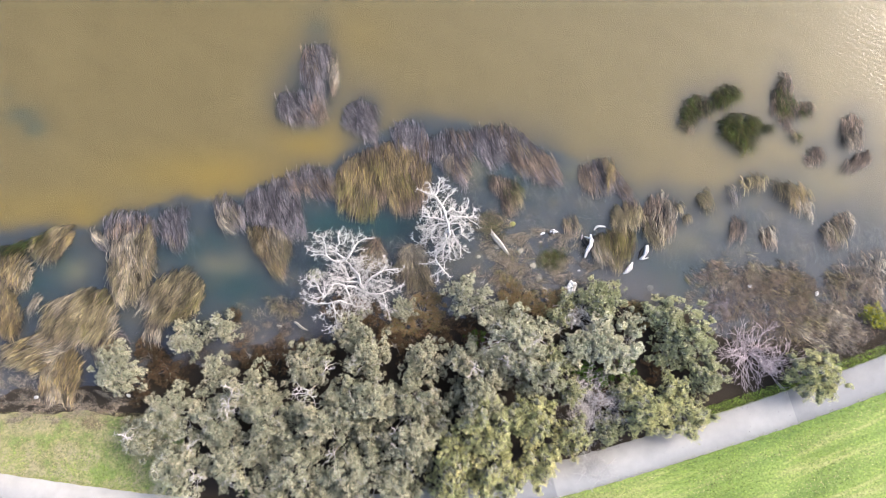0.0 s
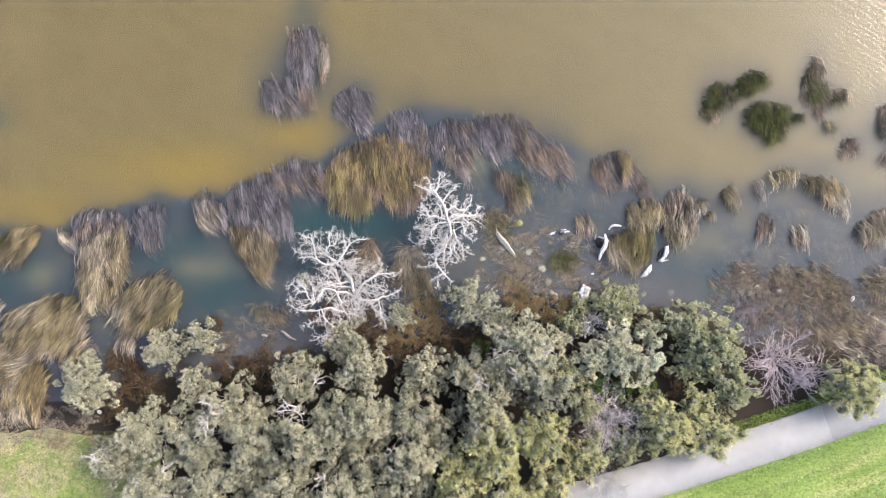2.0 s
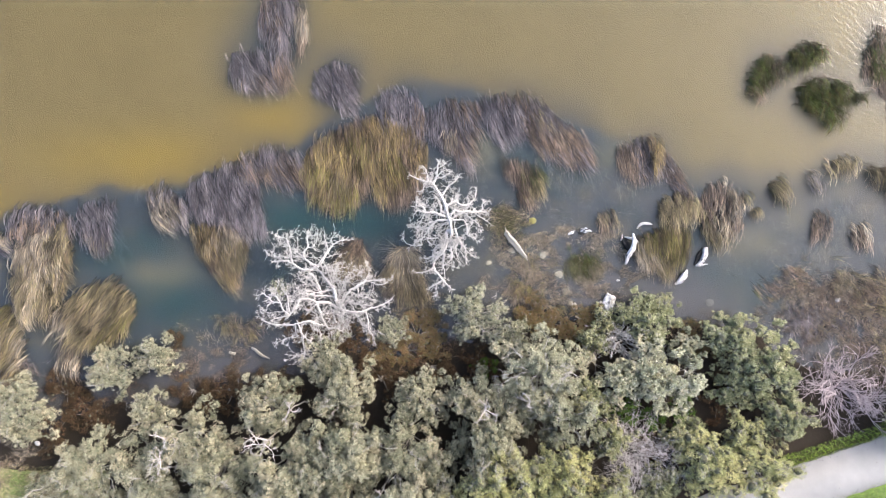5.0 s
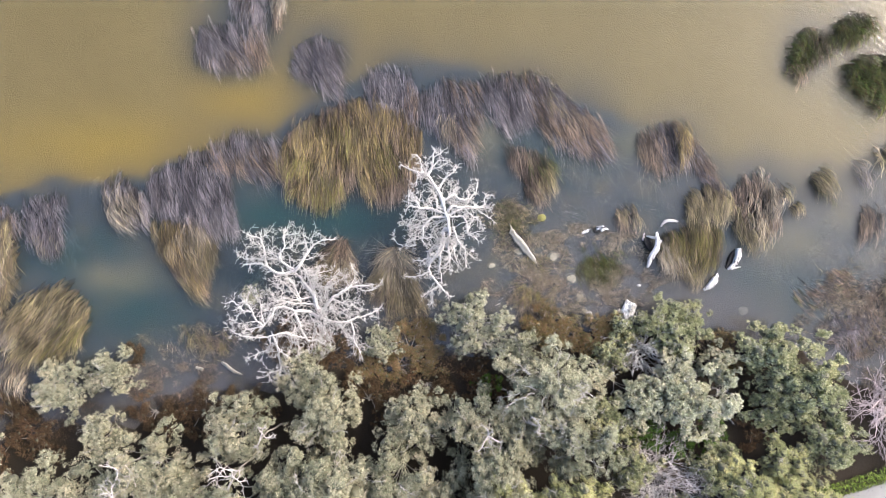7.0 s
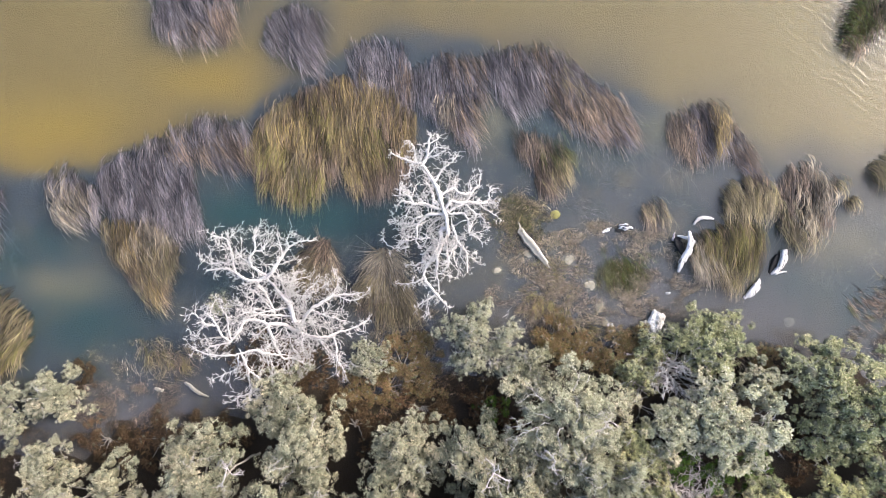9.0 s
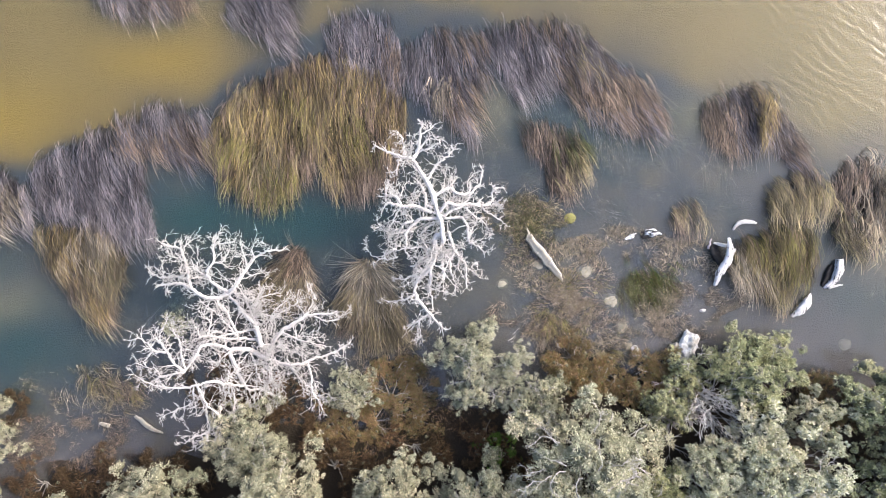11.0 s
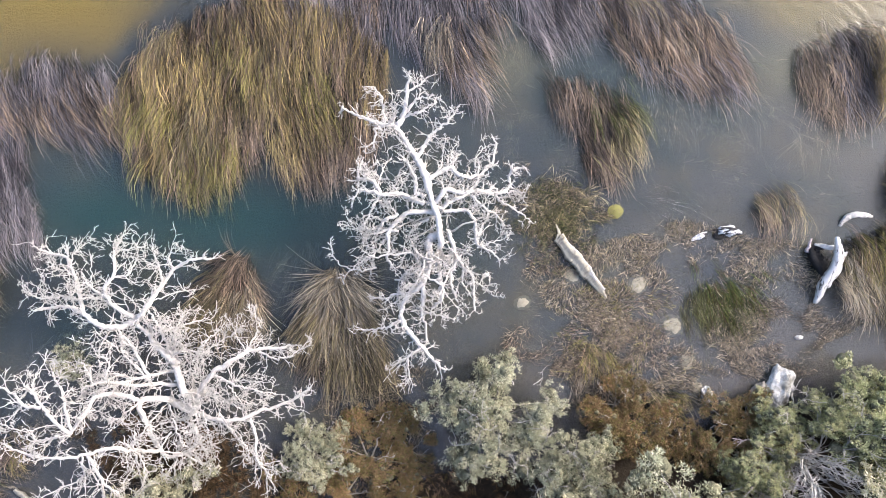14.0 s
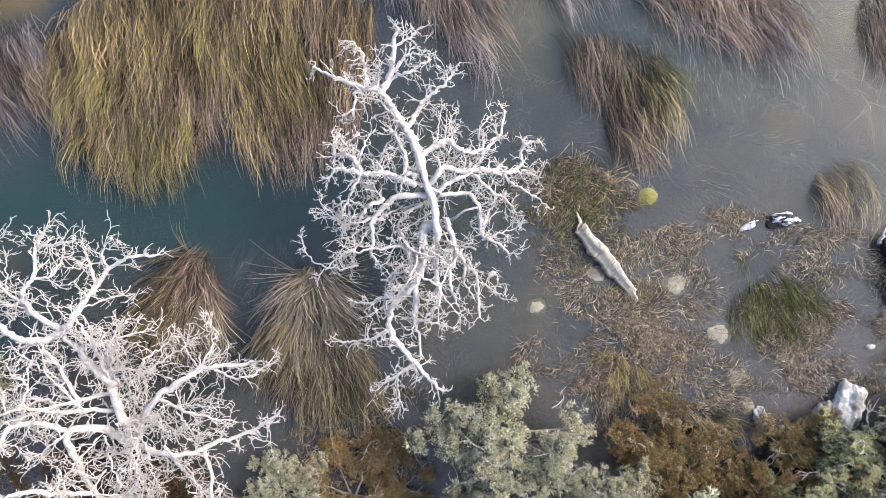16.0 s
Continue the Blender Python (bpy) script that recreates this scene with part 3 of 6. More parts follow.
stand([(-25.95, -0.13), (-24.62, 1.20), (-23.16, 1.27), (-23.48, 0.30), (-24.20, -1.20), (-25.16, -1.02), (-25.88, -0.66)], M_OLIVE, -110, (M_STRAW, M_LUSH,))
stand([(-28.02, -0.06), (-26.23, 0.37), (-24.73, 1.09), (-25.45, -0.06), (-26.95, -0.66), (-28.02, -0.48)], M_GREEN, -130, (M_OLIVE,), reach=0.8, spread=26, height=0.55)
stand([(-28.02, -0.59), (-26.95, -0.34), (-25.98, -0.95), (-25.81, -2.20), (-26.59, -2.81), (-27.49, -2.45), (-28.02, -1.91)], M_STRAW, -100, (M_PALE, M_OLIVE,))
stand([(-28.02, -2.48), (-27.06, -2.84), (-26.52, -4.34), (-26.71, -5.85), (-28.03, -5.67)], M_STRAW, -95, (M_PALE, M_OLIVE,))
stand([(-26.24, -3.88), (-25.52, -2.91), (-25.27, -3.63), (-25.88, -4.42)], M_PALE, -100, (M_PALE,))
stand([(-25.42, -3.88), (-23.02, -2.74), (-21.34, -2.66), (-20.63, -3.81), (-20.45, -5.84), (-22.31, -6.20), (-24.10, -6.56), (-25.60, -5.49), (-25.24, -4.70)], M_OLIVE, -118, (M_PALE, M_PALE, M_LUSH,))
stand([(-28.03, -6.56), (-25.53, -5.42), (-23.67, -6.31), (-24.03, -7.63), (-25.89, -7.99), (-26.96, -7.63), (-27.74, -7.10)], M_STRAW, -150, (M_PALE, M_OLIVE,))
stand([(-25.35, -7.56), (-23.38, -6.42), (-22.60, -7.56), (-23.32, -10.14), (-24.82, -9.99), (-25.42, -8.99)], M_PALE, -95, (M_STRAW,))
stand([(-22.13, -6.06), (-20.45, -5.77), (-20.24, -6.67), (-21.88, -7.63)], M_STRAW, -100, (M_BROWN, M_PALE,))
stand([(-19.02, -4.70), (-17.66, -4.63), (-17.59, -6.20), (-18.84, -5.92)], M_BROWN, -95, (M_PALE,))
# middle and right of the shallows
stand([(2.64, 4.59), (4.14, 4.30), (5.28, 3.52), (4.92, 2.73), (3.78, 3.09), (2.89, 3.45)], M_BROWN, -72, (M_OLIVE, M_RUSH, M_BROWN,))
stand([(3.49, 3.27), (4.67, 3.70), (5.14, 2.98), (4.57, 2.02), (3.78, 2.20)], M_OLIVE, -75, (M_BROWN, M_BROWN,))
stand([(8.49, 5.05), (9.85, 5.48), (10.99, 4.94), (11.71, 3.80), (10.57, 3.45), (9.49, 3.09), (8.60, 3.80)], M_BROWN, -75, (M_PURPLE, M_PURPLE, M_BROWN,))
stand([(10.10, 5.48), (10.67, 5.37), (10.81, 4.05), (10.28, 3.45)], M_STRAW, -88, (M_OLIVE,))
stand([(10.67, 3.87), (11.64, 4.05), (12.28, 2.37), (11.46, 2.73)], M_PURPLE, -65, (M_BROWN,))
stand([(10.49, 2.27), (12.17, 3.05), (12.78, 1.55), (11.64, 0.95), (10.57, 1.12)], M_OLIVE, -88, (M_BROWN, M_PALE,))
stand([(9.42, 0.48), (10.92, 1.09), (12.25, 1.09), (11.89, -0.66), (11.10, -1.59), (10.03, -1.23), (9.25, -0.48)], M_OLIVE, -84, (M_LUSH, M_PALE,))
stand([(12.64, 2.91), (13.60, 3.34), (14.57, 2.62), (14.92, 1.37), (14.57, 0.41), (13.25, -0.13), (12.64, 0.77)], M_BROWN, -85, (M_OLIVE, M_PALE,))
stand([(14.49, 2.62), (15.32, 2.87), (15.10, 2.02), (14.57, 2.16)], M_OLIVE, -70, (M_STRAW,))
stand([(14.85, 1.84), (15.85, 2.12), (15.64, 1.48), (15.03, 1.45)], M_OLIVE, -90, (M_BROWN,))
stand([(7.71, 1.73), (8.42, 1.95), (8.64, 0.95), (7.89, 0.59), (7.46, 1.12)], M_BROWN, -85, (M_THATCH, M_OLIVE,))
stand([(16.07, 3.09), (16.64, 3.48), (17.10, 2.98), (16.85, 2.09), (16.21, 2.20)], M_OLIVE, -80, (M_GREEN,))
# dark rushes in open water
stand([(14.95, 8.80), (15.92, 9.69), (16.95, 9.41), (16.99, 8.34), (16.13, 7.91), (15.63, 7.09), (15.10, 7.55)], M_GREEN, -75, (M_BROWN, M_GREEN,), reach=0.8, spread=26, height=0.55)
stand([(16.95, 9.69), (17.88, 10.23), (18.81, 10.05), (18.81, 9.16), (17.70, 8.62), (17.02, 8.80)], M_GREEN, -80, (M_GREEN,), reach=0.8, spread=26, height=0.55)
stand([(17.24, 7.91), (18.42, 8.44), (20.06, 8.01), (20.10, 7.09), (19.53, 5.94), (18.78, 5.77), (17.70, 6.84)], M_GREEN, -70, (M_GREEN,), reach=0.8, spread=26, height=0.55)
stand([(20.66, 9.69), (21.45, 11.01), (22.02, 10.65), (22.06, 9.51), (21.27, 8.09), (20.67, 8.26)], M_BROWN, -80, (M_GREEN,))
stand([(20.74, 8.80), (22.06, 9.58), (22.77, 8.51), (21.88, 7.73), (22.24, 6.66), (21.27, 7.91)], M_GREEN, -75, (M_BROWN,), reach=0.8, spread=26, height=0.55)
stand([(22.34, 9.16), (23.34, 9.08), (23.27, 8.26), (22.42, 7.91)], M_GREEN, -80, (M_BROWN,), reach=0.8, spread=26, height=0.55)
stand([(19.99, 7.73), (21.02, 7.69), (20.81, 7.12), (20.02, 7.12)], M_GREEN, -90, (M_GREEN,), reach=0.8, spread=26, height=0.55)
stand([(21.92, 7.26), (22.74, 7.12), (22.49, 6.37), (21.95, 6.48)], M_GREEN, -85, (M_OLIVE,), reach=0.8, spread=26, height=0.55)
stand([(22.74, 5.98), (23.42, 6.41), (24.20, 5.87), (24.03, 5.19), (23.06, 5.05)], M_GREEN, -85, (M_BROWN,), reach=0.8, spread=26, height=0.55)
stand([(24.95, 7.91), (25.74, 8.37), (26.52, 7.98), (26.34, 6.73), (26.70, 6.12), (25.31, 6.12)], M_PALE, -85, (M_BROWN,))
stand([(25.06, 5.23), (26.63, 6.05), (27.24, 5.98), (26.70, 5.05), (25.21, 4.52)], M_OLIVE, -110, (M_BROWN, M_PALE,))
stand([(18.53, 4.16), (20.46, 4.55), (20.28, 3.62), (18.78, 3.45)], M_OLIVE, -95, (M_PALE, M_BROWN,))
stand([(20.31, 4.05), (21.99, 3.94), (23.14, 3.34), (23.35, 1.66), (22.53, 2.02), (21.28, 3.09)], M_PALE, -78, (M_STRAW, M_OLIVE,))
stand([(17.99, 3.62), (18.85, 3.52), (18.85, 2.73), (17.46, 2.55)], M_PURPLE, -90, (M_PALE,))
stand([(17.85, 1.30), (18.42, 1.98), (19.21, 1.37), (18.85, 0.23), (18.07, 0.41)], M_BROWN, -90, (M_PALE, M_OLIVE,))
stand([(20.00, 0.98), (20.96, 1.27), (21.07, -0.13), (20.21, 0.05)], M_PALE, -80, (M_BROWN,))
stand([(23.71, 0.95), (24.67, 1.95), (25.82, 2.12), (25.92, 1.16), (24.85, -0.13), (24.10, -0.13)], M_OLIVE, -85, (M_PALE, M_BROWN,))
# tussocks beside the dead trees, each falling from its own crown
stand([(-5.51, -0.76), (-5.02, 0.03), (-4.47, 0.50), (-4.15, 0.57), (-3.79, 0.22), (-3.59, -0.42), (-3.53, -1.17), (-4.41, -1.48), (-5.26, -1.14)], M_OLIVE, -95, (M_PALE, M_PALE, M_BROWN,), fan=(-4.21, 0.12), reach=1.1, height=0.7)
stand([(-3.12, -1.07), (-2.78, -0.44), (-2.35, 0.04), (-1.86, 0.19), (-1.33, 0.02), (-1.02, -0.69), (-0.93, -1.55), (-1.95, -1.79), (-2.97, -1.67)], M_OLIVE, -95, (M_PALE, M_BROWN, M_BROWN,), fan=(-1.92, -0.24), reach=1.2, height=0.75)
stand([(-2.92, -1.72), (-1.95, -1.53), (-0.93, -1.44), (-0.57, -2.30), (-1.33, -2.88), (-2.29, -2.49)], M_OLIVE, -95, (M_BROWN, M_BROWN,), fan=(-1.76, -0.24), reach=1.0, height=0.35)
# sunken, half-rotten stems between the stands
for px, py, ax, ay, way in ((2.17, 5.48, 20, 14, -80), (5.57, 3.87, 24, 14, -70), (7.17, 3.87, 18, 12, -75), (9.14, 3.34, 22, 10, -70), (5.21, 1.91, 18, 10, -60), (-2.65, 0.48, 30, 10, -95), (-8.01, -1.48, 22, 20, -95), (-8.72, -2.91, 26, 14, -90), (18.07, -0.06, 30, 24, -80), (19.85, 2.09, 34, 16, -85), (23.07, -0.06, 40, 18, -80), (26.28, 0.66, 40, 24, -80), (-14.44, 3.16, 26, 10, -90), (-16.23, 0.66, 18, 18, -80)):
    sedge(px, py, ax, ay, M_PURPLE, way, 0.02, 0.9, 22, 150, width=0.010, sink=0.20, other=(M_THATCH,))
# low tufts in the reed mats
sedge(6.64, -0.20, 20, 14, M_RUSH, -72, 0.10, 1.1, other=(M_GREEN,))
sedge(3.07, 1.59, 30, 24, M_RUSH, -90, 0.10, 0.4, 60, 420, other=(M_OLIVE, M_THATCH))
sedge(-10.51, -3.63, 56, 16, M_OLIVE, -60, 0.15, 0.7, 30, 120, other=(M_PALE, M_LUSH, M_BROWN))
sedge(11.57, -3.91, 20, 12, M_BROWN, -60, 0.6, 1.2, other=(M_PALE, M_OLIVE))
sedge(6.40, -3.78, 12, 8, M_RUSH, -80, 0.2, 0.7, other=(M_OLIVE,))
sedge(5.43, -2.79, 14, 8, M_LUSH, -60, 0.3, 0.6, 40, other=(M_OLIVE,))
sedge(3.80, -1.88, 10, 16, M_LUSH, -85, 0.2, 0.6, 30, 300, other=(M_THATCH,))
# sedge rising out of the brown marsh
stand([(19.14, -1.31), (22.00, -0.77), (23.79, -2.91), (22.72, -5.77), (19.86, -5.24)], M_BROWN, -55, (M_OLIVE, M_THATCH,), reach=0.8, height=0.3, spread=30, density=220)
stand([(24.14, -1.48), (26.64, -0.06), (27.93, -0.06), (27.93, -4.34), (25.58, -5.77), (23.79, -4.34)], M_BROWN, -70, (M_OLIVE, M_PALE,), reach=0.8, height=0.3, spread=30, density=220)
stand([(20.93, -4.52), (24.86, -3.63), (27.19, -5.77), (23.79, -6.67)], M_PALE, -35, (M_BROWN, M_THATCH,), reach=0.8, height=0.3, spread=30, density=220)
stand([(14.96, -2.02), (17.07, -0.66), (18.14, -1.06), (16.29, -2.98)], M_RUSH, -45, (M_RUSH, M_BROWN,), reach=0.8, height=0.1, density=300)
stand([(16.64, -2.91), (19.14, -1.48), (20.04, -4.34), (18.07, -4.52)], M_PURPLE, -60, (M_THATCH, M_BROWN,), reach=0.8, height=0.3, spread=30, density=220)
# brown marsh
for px, py, ax, ay in ((17.36, -1.84, 50, 26), (19.86, -2.20, 50, 40), (22.00, -2.91, 50, 44), (24.15, -4.34, 56, 34), (26.29, -2.20, 50, 36), (21.65, -5.06, 60, 30), (25.58, -5.06, 50, 30), (18.07, -3.63, 50, 30)):
    sedge(px, py, ax, ay, M_BROWN, -60, 0.4, 0.7, 50, 230, width=0.014, other=(M_THATCH, M_PALE, M_PURPLE, M_OLIVE))


# ---- the lake ----
# edge of the golden open water, and clear teal pools
EDGE = [(-60, -3), (-28.02, 1.02), (-22.65, 1.55), (-17.29, 2.98), (-12.65, 3.45), (-11.0, 4.3), (-9.43, 4.6), (-7.3, 4.9), (-6.5, 5.8), (-5.15, 6.6), (-2.29, 8.34), (2.71, 7.62), (6.28, 6.37), (9.49, 5.30), (12.35, 3.52), (17.71, 3.52), (20.56, 4.59), (24.85, 3.87), (27.99, 3.87), (60, 6)]
TEAL = [(5.21, 4.52, 2.6, 1.3, 0.45), (12.35, 0.84, 1.4, 0.6, 0.4), (-4.44, 1.37, 4.4, 1.1, 1.0), (-7.29, 1.55, 2.2, 1.0, 1.0), (-16.23, -0.06, 1.4, 1.2, 0.7), (-25.88, -2.20, 1.6, 1.2, 0.6), (15.93, -2.20, 2.4, 1.0, 0.5), (-13.01, -2.56, 2.6, 1.3, 0.75), (-8.01, -1.13, 0.9, 0.9, 0.6), (14.86, -1.48, 2.2, 0.9, 0.45), (-14.44, 0.30, 1.2, 0.8, 0.55), (-24.09, -1.13, 1.0, 1.2, 0.5), (13.43, -1.13, 1.0, 0.7, 0.5), (-26.57, 8.34, 1.2, 0.6, 0.6), (-25.86, 7.62, 0.9, 0.7, 0.6), (-27.47, 9.76, 0.4, 0.4, 0.35), (-8.00, 13.87, 0.8, 0.8, 0.35)]
GOLD = [(-13.01, 4.41, 7.0, 1.6, 0.8), (-8.18, 6.55, 2.4, 1.3, 1.0), (-22.65, 2.09, 8.0, 1.4, 0.6), (-6.57, 13.51, 3.0, 1.5, 0.3), (-13.73, -1.13, 1.5, 0.8, 0.35), (-23.73, -1.48, 1.0, 0.7, 0.35), (1.64, 4.94, 0.8, 0.5, 0.5)]


SILT = [(1.71, 4.87, 0.9, 0.6, 0.8), (-13.73, -1.06, 1.7, 0.8, 0.75), (-23.55, -1.41, 1.0, 0.8, 0.8), (15.39, 0.30, 1.4, 0.9, 0.6), (8.42, 4.77, 0.7, 0.7, 0.7), (23.42, 3.87, 2.0, 0.7, 0.5), (17.35, 1.37, 1.0, 0.5, 0.4), (4.32, 0.30, 0.8, 0.5, 0.4)]
MATS = [(-6.94, -2.38, 2.4, 1.4, 0.8), (5.75, -0.59, 3.0, 1.9, 0.65), (8.07, -1.41, 1.8, 1.0, 0.65), (3.07, 1.19, 1.3, 1.1, 0.6), (-11.76, -5.42, 2.6, 1.0, 0.65), (-26.96, -7.92, 2.6, 1.8, 0.65), (21.65, -3.81, 5.5, 2.4, 0.35), (25.58, -5.42, 3.4, 1.6, 0.35)]


def lake_values(x, y):
    edge = np.interp(x, [p[0] for p in EDGE], [p[1] for p in EDGE])
    d = edge - y + 0.35 * wave(x, y, 0.9, 2.2) + 0.2 * wave(x, y, 2.3, 0.2)
    shoal = np.clip(d / (0.62 + np.maximum(0, x - 8) / 5) + 0.45, 0, 1)
    outer = blobs(x, y, [(-8.54, 9.94, 1.9, 2.3, 0.9), (-5.15, 8.16, 1.2, 1.3, 0.9), (15.74, 8.51, 0.9, 1.1, 0.35), (18.06, 7.80, 1.3, 1.1, 0.3), (21.45, 8.87, 1.3, 1.6, 0.4), (25.56, 6.37, 2.5, 2.2, 0.7)])
    shoal = np.maximum(shoal, outer)
    # halo mask round each stand: painted shadow and drowned sedge, shifted upwards
    stand_halo = blobs(x, y, [(cx, cy + 0.30 * ry + 0.05, rx + 0.15, ry + 0.25, 0.70) for cx, cy, rx, ry in STANDS])
    # paler to the far right: beige silt plus painted reflection of brighter sky
    pale = np.clip((x + 0.5 * y + 12 + 2.5 * wave(x, y, 0.23, 0.6)) / 46, 0, 1)
    pale = pale * pale * (3 - 2 * pale) * 0.65
    windy = np.clip((x + 0.7 * y + 16 + 5.0 * wave(x, y, 0.23, 2.2) + 3.0 * wave(x, y, 0.61, 0.9)) / 48, 0, 1)
    windy = 0.02 + 0.98 * windy * windy * (3 - 2 * windy)
    return {"shoal": shoal.ravel(), "mud": np.maximum(np.clip(1 - (y - shore_y(x)) / 4.0, 0, 1), blobs(x, y, MATS)).ravel(), "stand_halo": stand_halo.ravel(), "silt": (blobs(x, y, SILT) * (0.75 + 0.25 * wave(x, y, 1.9, 0.5))).ravel(), "teal": blobs(x, y, TEAL).ravel(), "gold": blobs(x, y, GOLD).ravel(), "pale": pale.ravel(), "wind": (windy * (1 - 0.85 * shoal)).ravel()}


xs, ys = np.r_[far, np.arange(-34, 34.1, 0.25), -far[::-1]], np.r_[np.arange(-14, 20.1, 0.25), [30, 45, 70, 120, 250, 500, 900]]
v, f = sheet(xs, ys, lambda x, y: 0 * x)
gx, gy = np.meshgrid(xs, ys)
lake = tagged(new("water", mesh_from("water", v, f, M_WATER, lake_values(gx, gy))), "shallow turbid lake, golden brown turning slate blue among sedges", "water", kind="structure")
lake.visible_shadow = False


# ---- trees ----
def leaf_lobe(mat, r, places, tufts, per, leaf, flat=0.8, broad=0.17, core=0.52):
    """One bough of a crown: rough dense hearts at places (x, y, z, size), and leaf tufts over them, each of small leaves."""
    soft, hard, faces, start = [], [], [], 0
    rings, cols = 5, 9
    i, j = np.arange(rings - 1)[:, None] * cols, np.arange(cols)[None]
    j2 = (j + 1) % cols
    shell = np.stack([np.stack([i + j, i + cols + j, i + cols + j2], -1), np.stack([i + j, i + cols + j2, i + j2], -1)], 2).reshape(-1, 3)
    for *centre, size in places:
        centre = np.array(centre)
        d = unit(r.normal(0, 1, (tufts, 3)) + np.array([0, 0, 1.1]))
        c = centre + d * (size * r.uniform(0.6, 1.15, tufts))[:, None] * np.array([1, 1, flat])
        out = unit(d[:, None] * 0.8 + r.normal(0, 0.75, (tufts, per, 3)))
        p = (c[:, None] + out * (size * 0.42 * r.uniform(0.1, 1.0, (tufts, per)) ** 0.7)[..., None]).reshape(-1, 3)
        out = out.reshape(-1, 3)
        way = unit(out + r.normal(0, 0.5, out.shape))
        side = unit(np.cross(way, unit(out * 0.5 + np.array([0, 0, 0.75]) + r.normal(0, 0.65, out.shape))))
        ln = leaf * r.uniform(0.6, 1.4, (len(p), 1))
        soft.append(np.stack([p - side * ln * broad, p + side * ln * broad, p + way * ln - np.array([0, 0, 0.12]) * ln], 1).reshape(-1, 3))
        # solid core, added to fill the gaps between leaves with painted shade
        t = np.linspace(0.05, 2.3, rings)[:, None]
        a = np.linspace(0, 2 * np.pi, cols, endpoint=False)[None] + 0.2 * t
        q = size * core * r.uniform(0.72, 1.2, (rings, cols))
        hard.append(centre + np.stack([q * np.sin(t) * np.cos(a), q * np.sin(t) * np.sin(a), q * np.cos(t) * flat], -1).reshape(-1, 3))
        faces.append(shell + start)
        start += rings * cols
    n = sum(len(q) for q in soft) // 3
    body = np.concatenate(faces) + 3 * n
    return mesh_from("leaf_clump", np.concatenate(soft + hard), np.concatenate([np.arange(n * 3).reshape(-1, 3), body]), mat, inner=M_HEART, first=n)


def branching(r, p, way, length, radius, depth, lines, bend=0.25, fork=(2, 4), shrink=0.62, sides=0.7, up=0.05, thin=0.6):
    steps = 5 if depth > 1 else 3
    pts, end = wander(p, way, length, steps, bend, r)
    lines.append((pts, np.linspace(radius, radius * thin, steps + 1)))
    if depth <= 0:
        return
    for _ in range(r.integers(*fork)):
        branching(r, pts[-1], end + r.normal(0, sides, 3) + np.array([0, 0, up]), length * shrink * r.uniform(0.7, 1.2), radius * thin, depth - 1, lines, bend, fork, shrink, sides, up, thin)
    k = r.integers(1, steps)
    branching(r, pts[k], end + r.normal(0, sides, 3) + np.array([0, 0, up]), length * shrink * 0.8, radius * thin * 0.8, depth - 2, lines, bend, fork, shrink, sides, up, thin)


def unit_tree(seed, mat, label, boughs=17, lobes=4, tufts=11, per=36, leaf=0.029, size=0.155, twigs=6, twigmat=None, category="tree", broad=0.19, core=0.6):
    """A tree of 1 m radius and 1 m height; planted() gives it its size."""
    r = np.random.default_rng(seed)
    root = tagged(new("tree"), label, category, "trees and shrubs along the bank")
    pts, end = wander((0, 0, -0.15), (r.normal(0, 0.15), r.normal(0, 0.15), 1), 0.6, 6, 0.12, r)
    part("trunk", tube_mesh([(pts, np.linspace(0.045, 0.03, 7))], M_BARK, "trunk", 8), root)
    turn = r.uniform(0, 6.28)
    for k in range(boughs):
        # boughs spiral out from the top to the skirt of the crown
        s = math.sqrt((k + 0.35) / boughs)
        a = turn + k * 2.4 + r.normal(0, 0.25)
        q = 0.72 * s * r.uniform(0.8, 1.2)
        top = 0.82 - 0.40 * s * s + r.normal(0, 0.08)
        c = np.array((math.cos(a) * q, math.sin(a) * q, top))
        places = [(*(c + r.normal(0, 1, 3) * np.array([0.15, 0.15, 0.07])), size * r.uniform(0.7, 1.25)) for _ in range(lobes)]
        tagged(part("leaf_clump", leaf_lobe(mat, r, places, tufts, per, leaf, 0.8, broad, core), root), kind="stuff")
        line = smooth_line([pts[r.integers(3, 6)], (c[0] * 0.5, c[1] * 0.5, top * 0.75), c], 7, 0.012, r)
        part("limb", tube_mesh([(line, np.linspace(0.02, 0.006, 7))], M_BARK, "limb", 5), root)
    for _ in range(twigs):
        a, s = r.uniform(0, 6.28), r.uniform(0.05, 0.8)
        p = np.array([math.cos(a) * s * 0.8, math.sin(a) * s * 0.8, 0.97 - 0.42 * s * s])
        lines = []
        branching(r, p, (math.cos(a) + r.normal(0, 0.4), math.sin(a) + r.normal(0, 0.4), 0.15), 0.20, 0.0065, 2, lines, bend=0.35, sides=0.8, shrink=0.7)
        part("bare_twig", tube_mesh(lines, twigmat or M_TWIG, "bare_twig", 3), root, "bleached bare twigs")
    return root


PLANTED = set()


def planted(models, places, category_label=None):
    """Models are laid out by rows of x, y, radius in metres and height scale."""
    r = np.random.default_rng(len(places) + 5)
    for k, (x, y, _, rad, high) in enumerate(places):
        ob = models[k % len(models)]
        m = Matrix.Translation((x, y, float(land(np.array(x), np.array(y))))) @ Matrix.Rotation(r.uniform(0, 6.28), 4, "Z") @ Matrix.Diagonal((rad, rad, high, 1))
        if ob in PLANTED:
            copy_thing(ob, m).matrix_basis = m
        else:
            PLANTED.add(ob)
            ob.matrix_basis = m


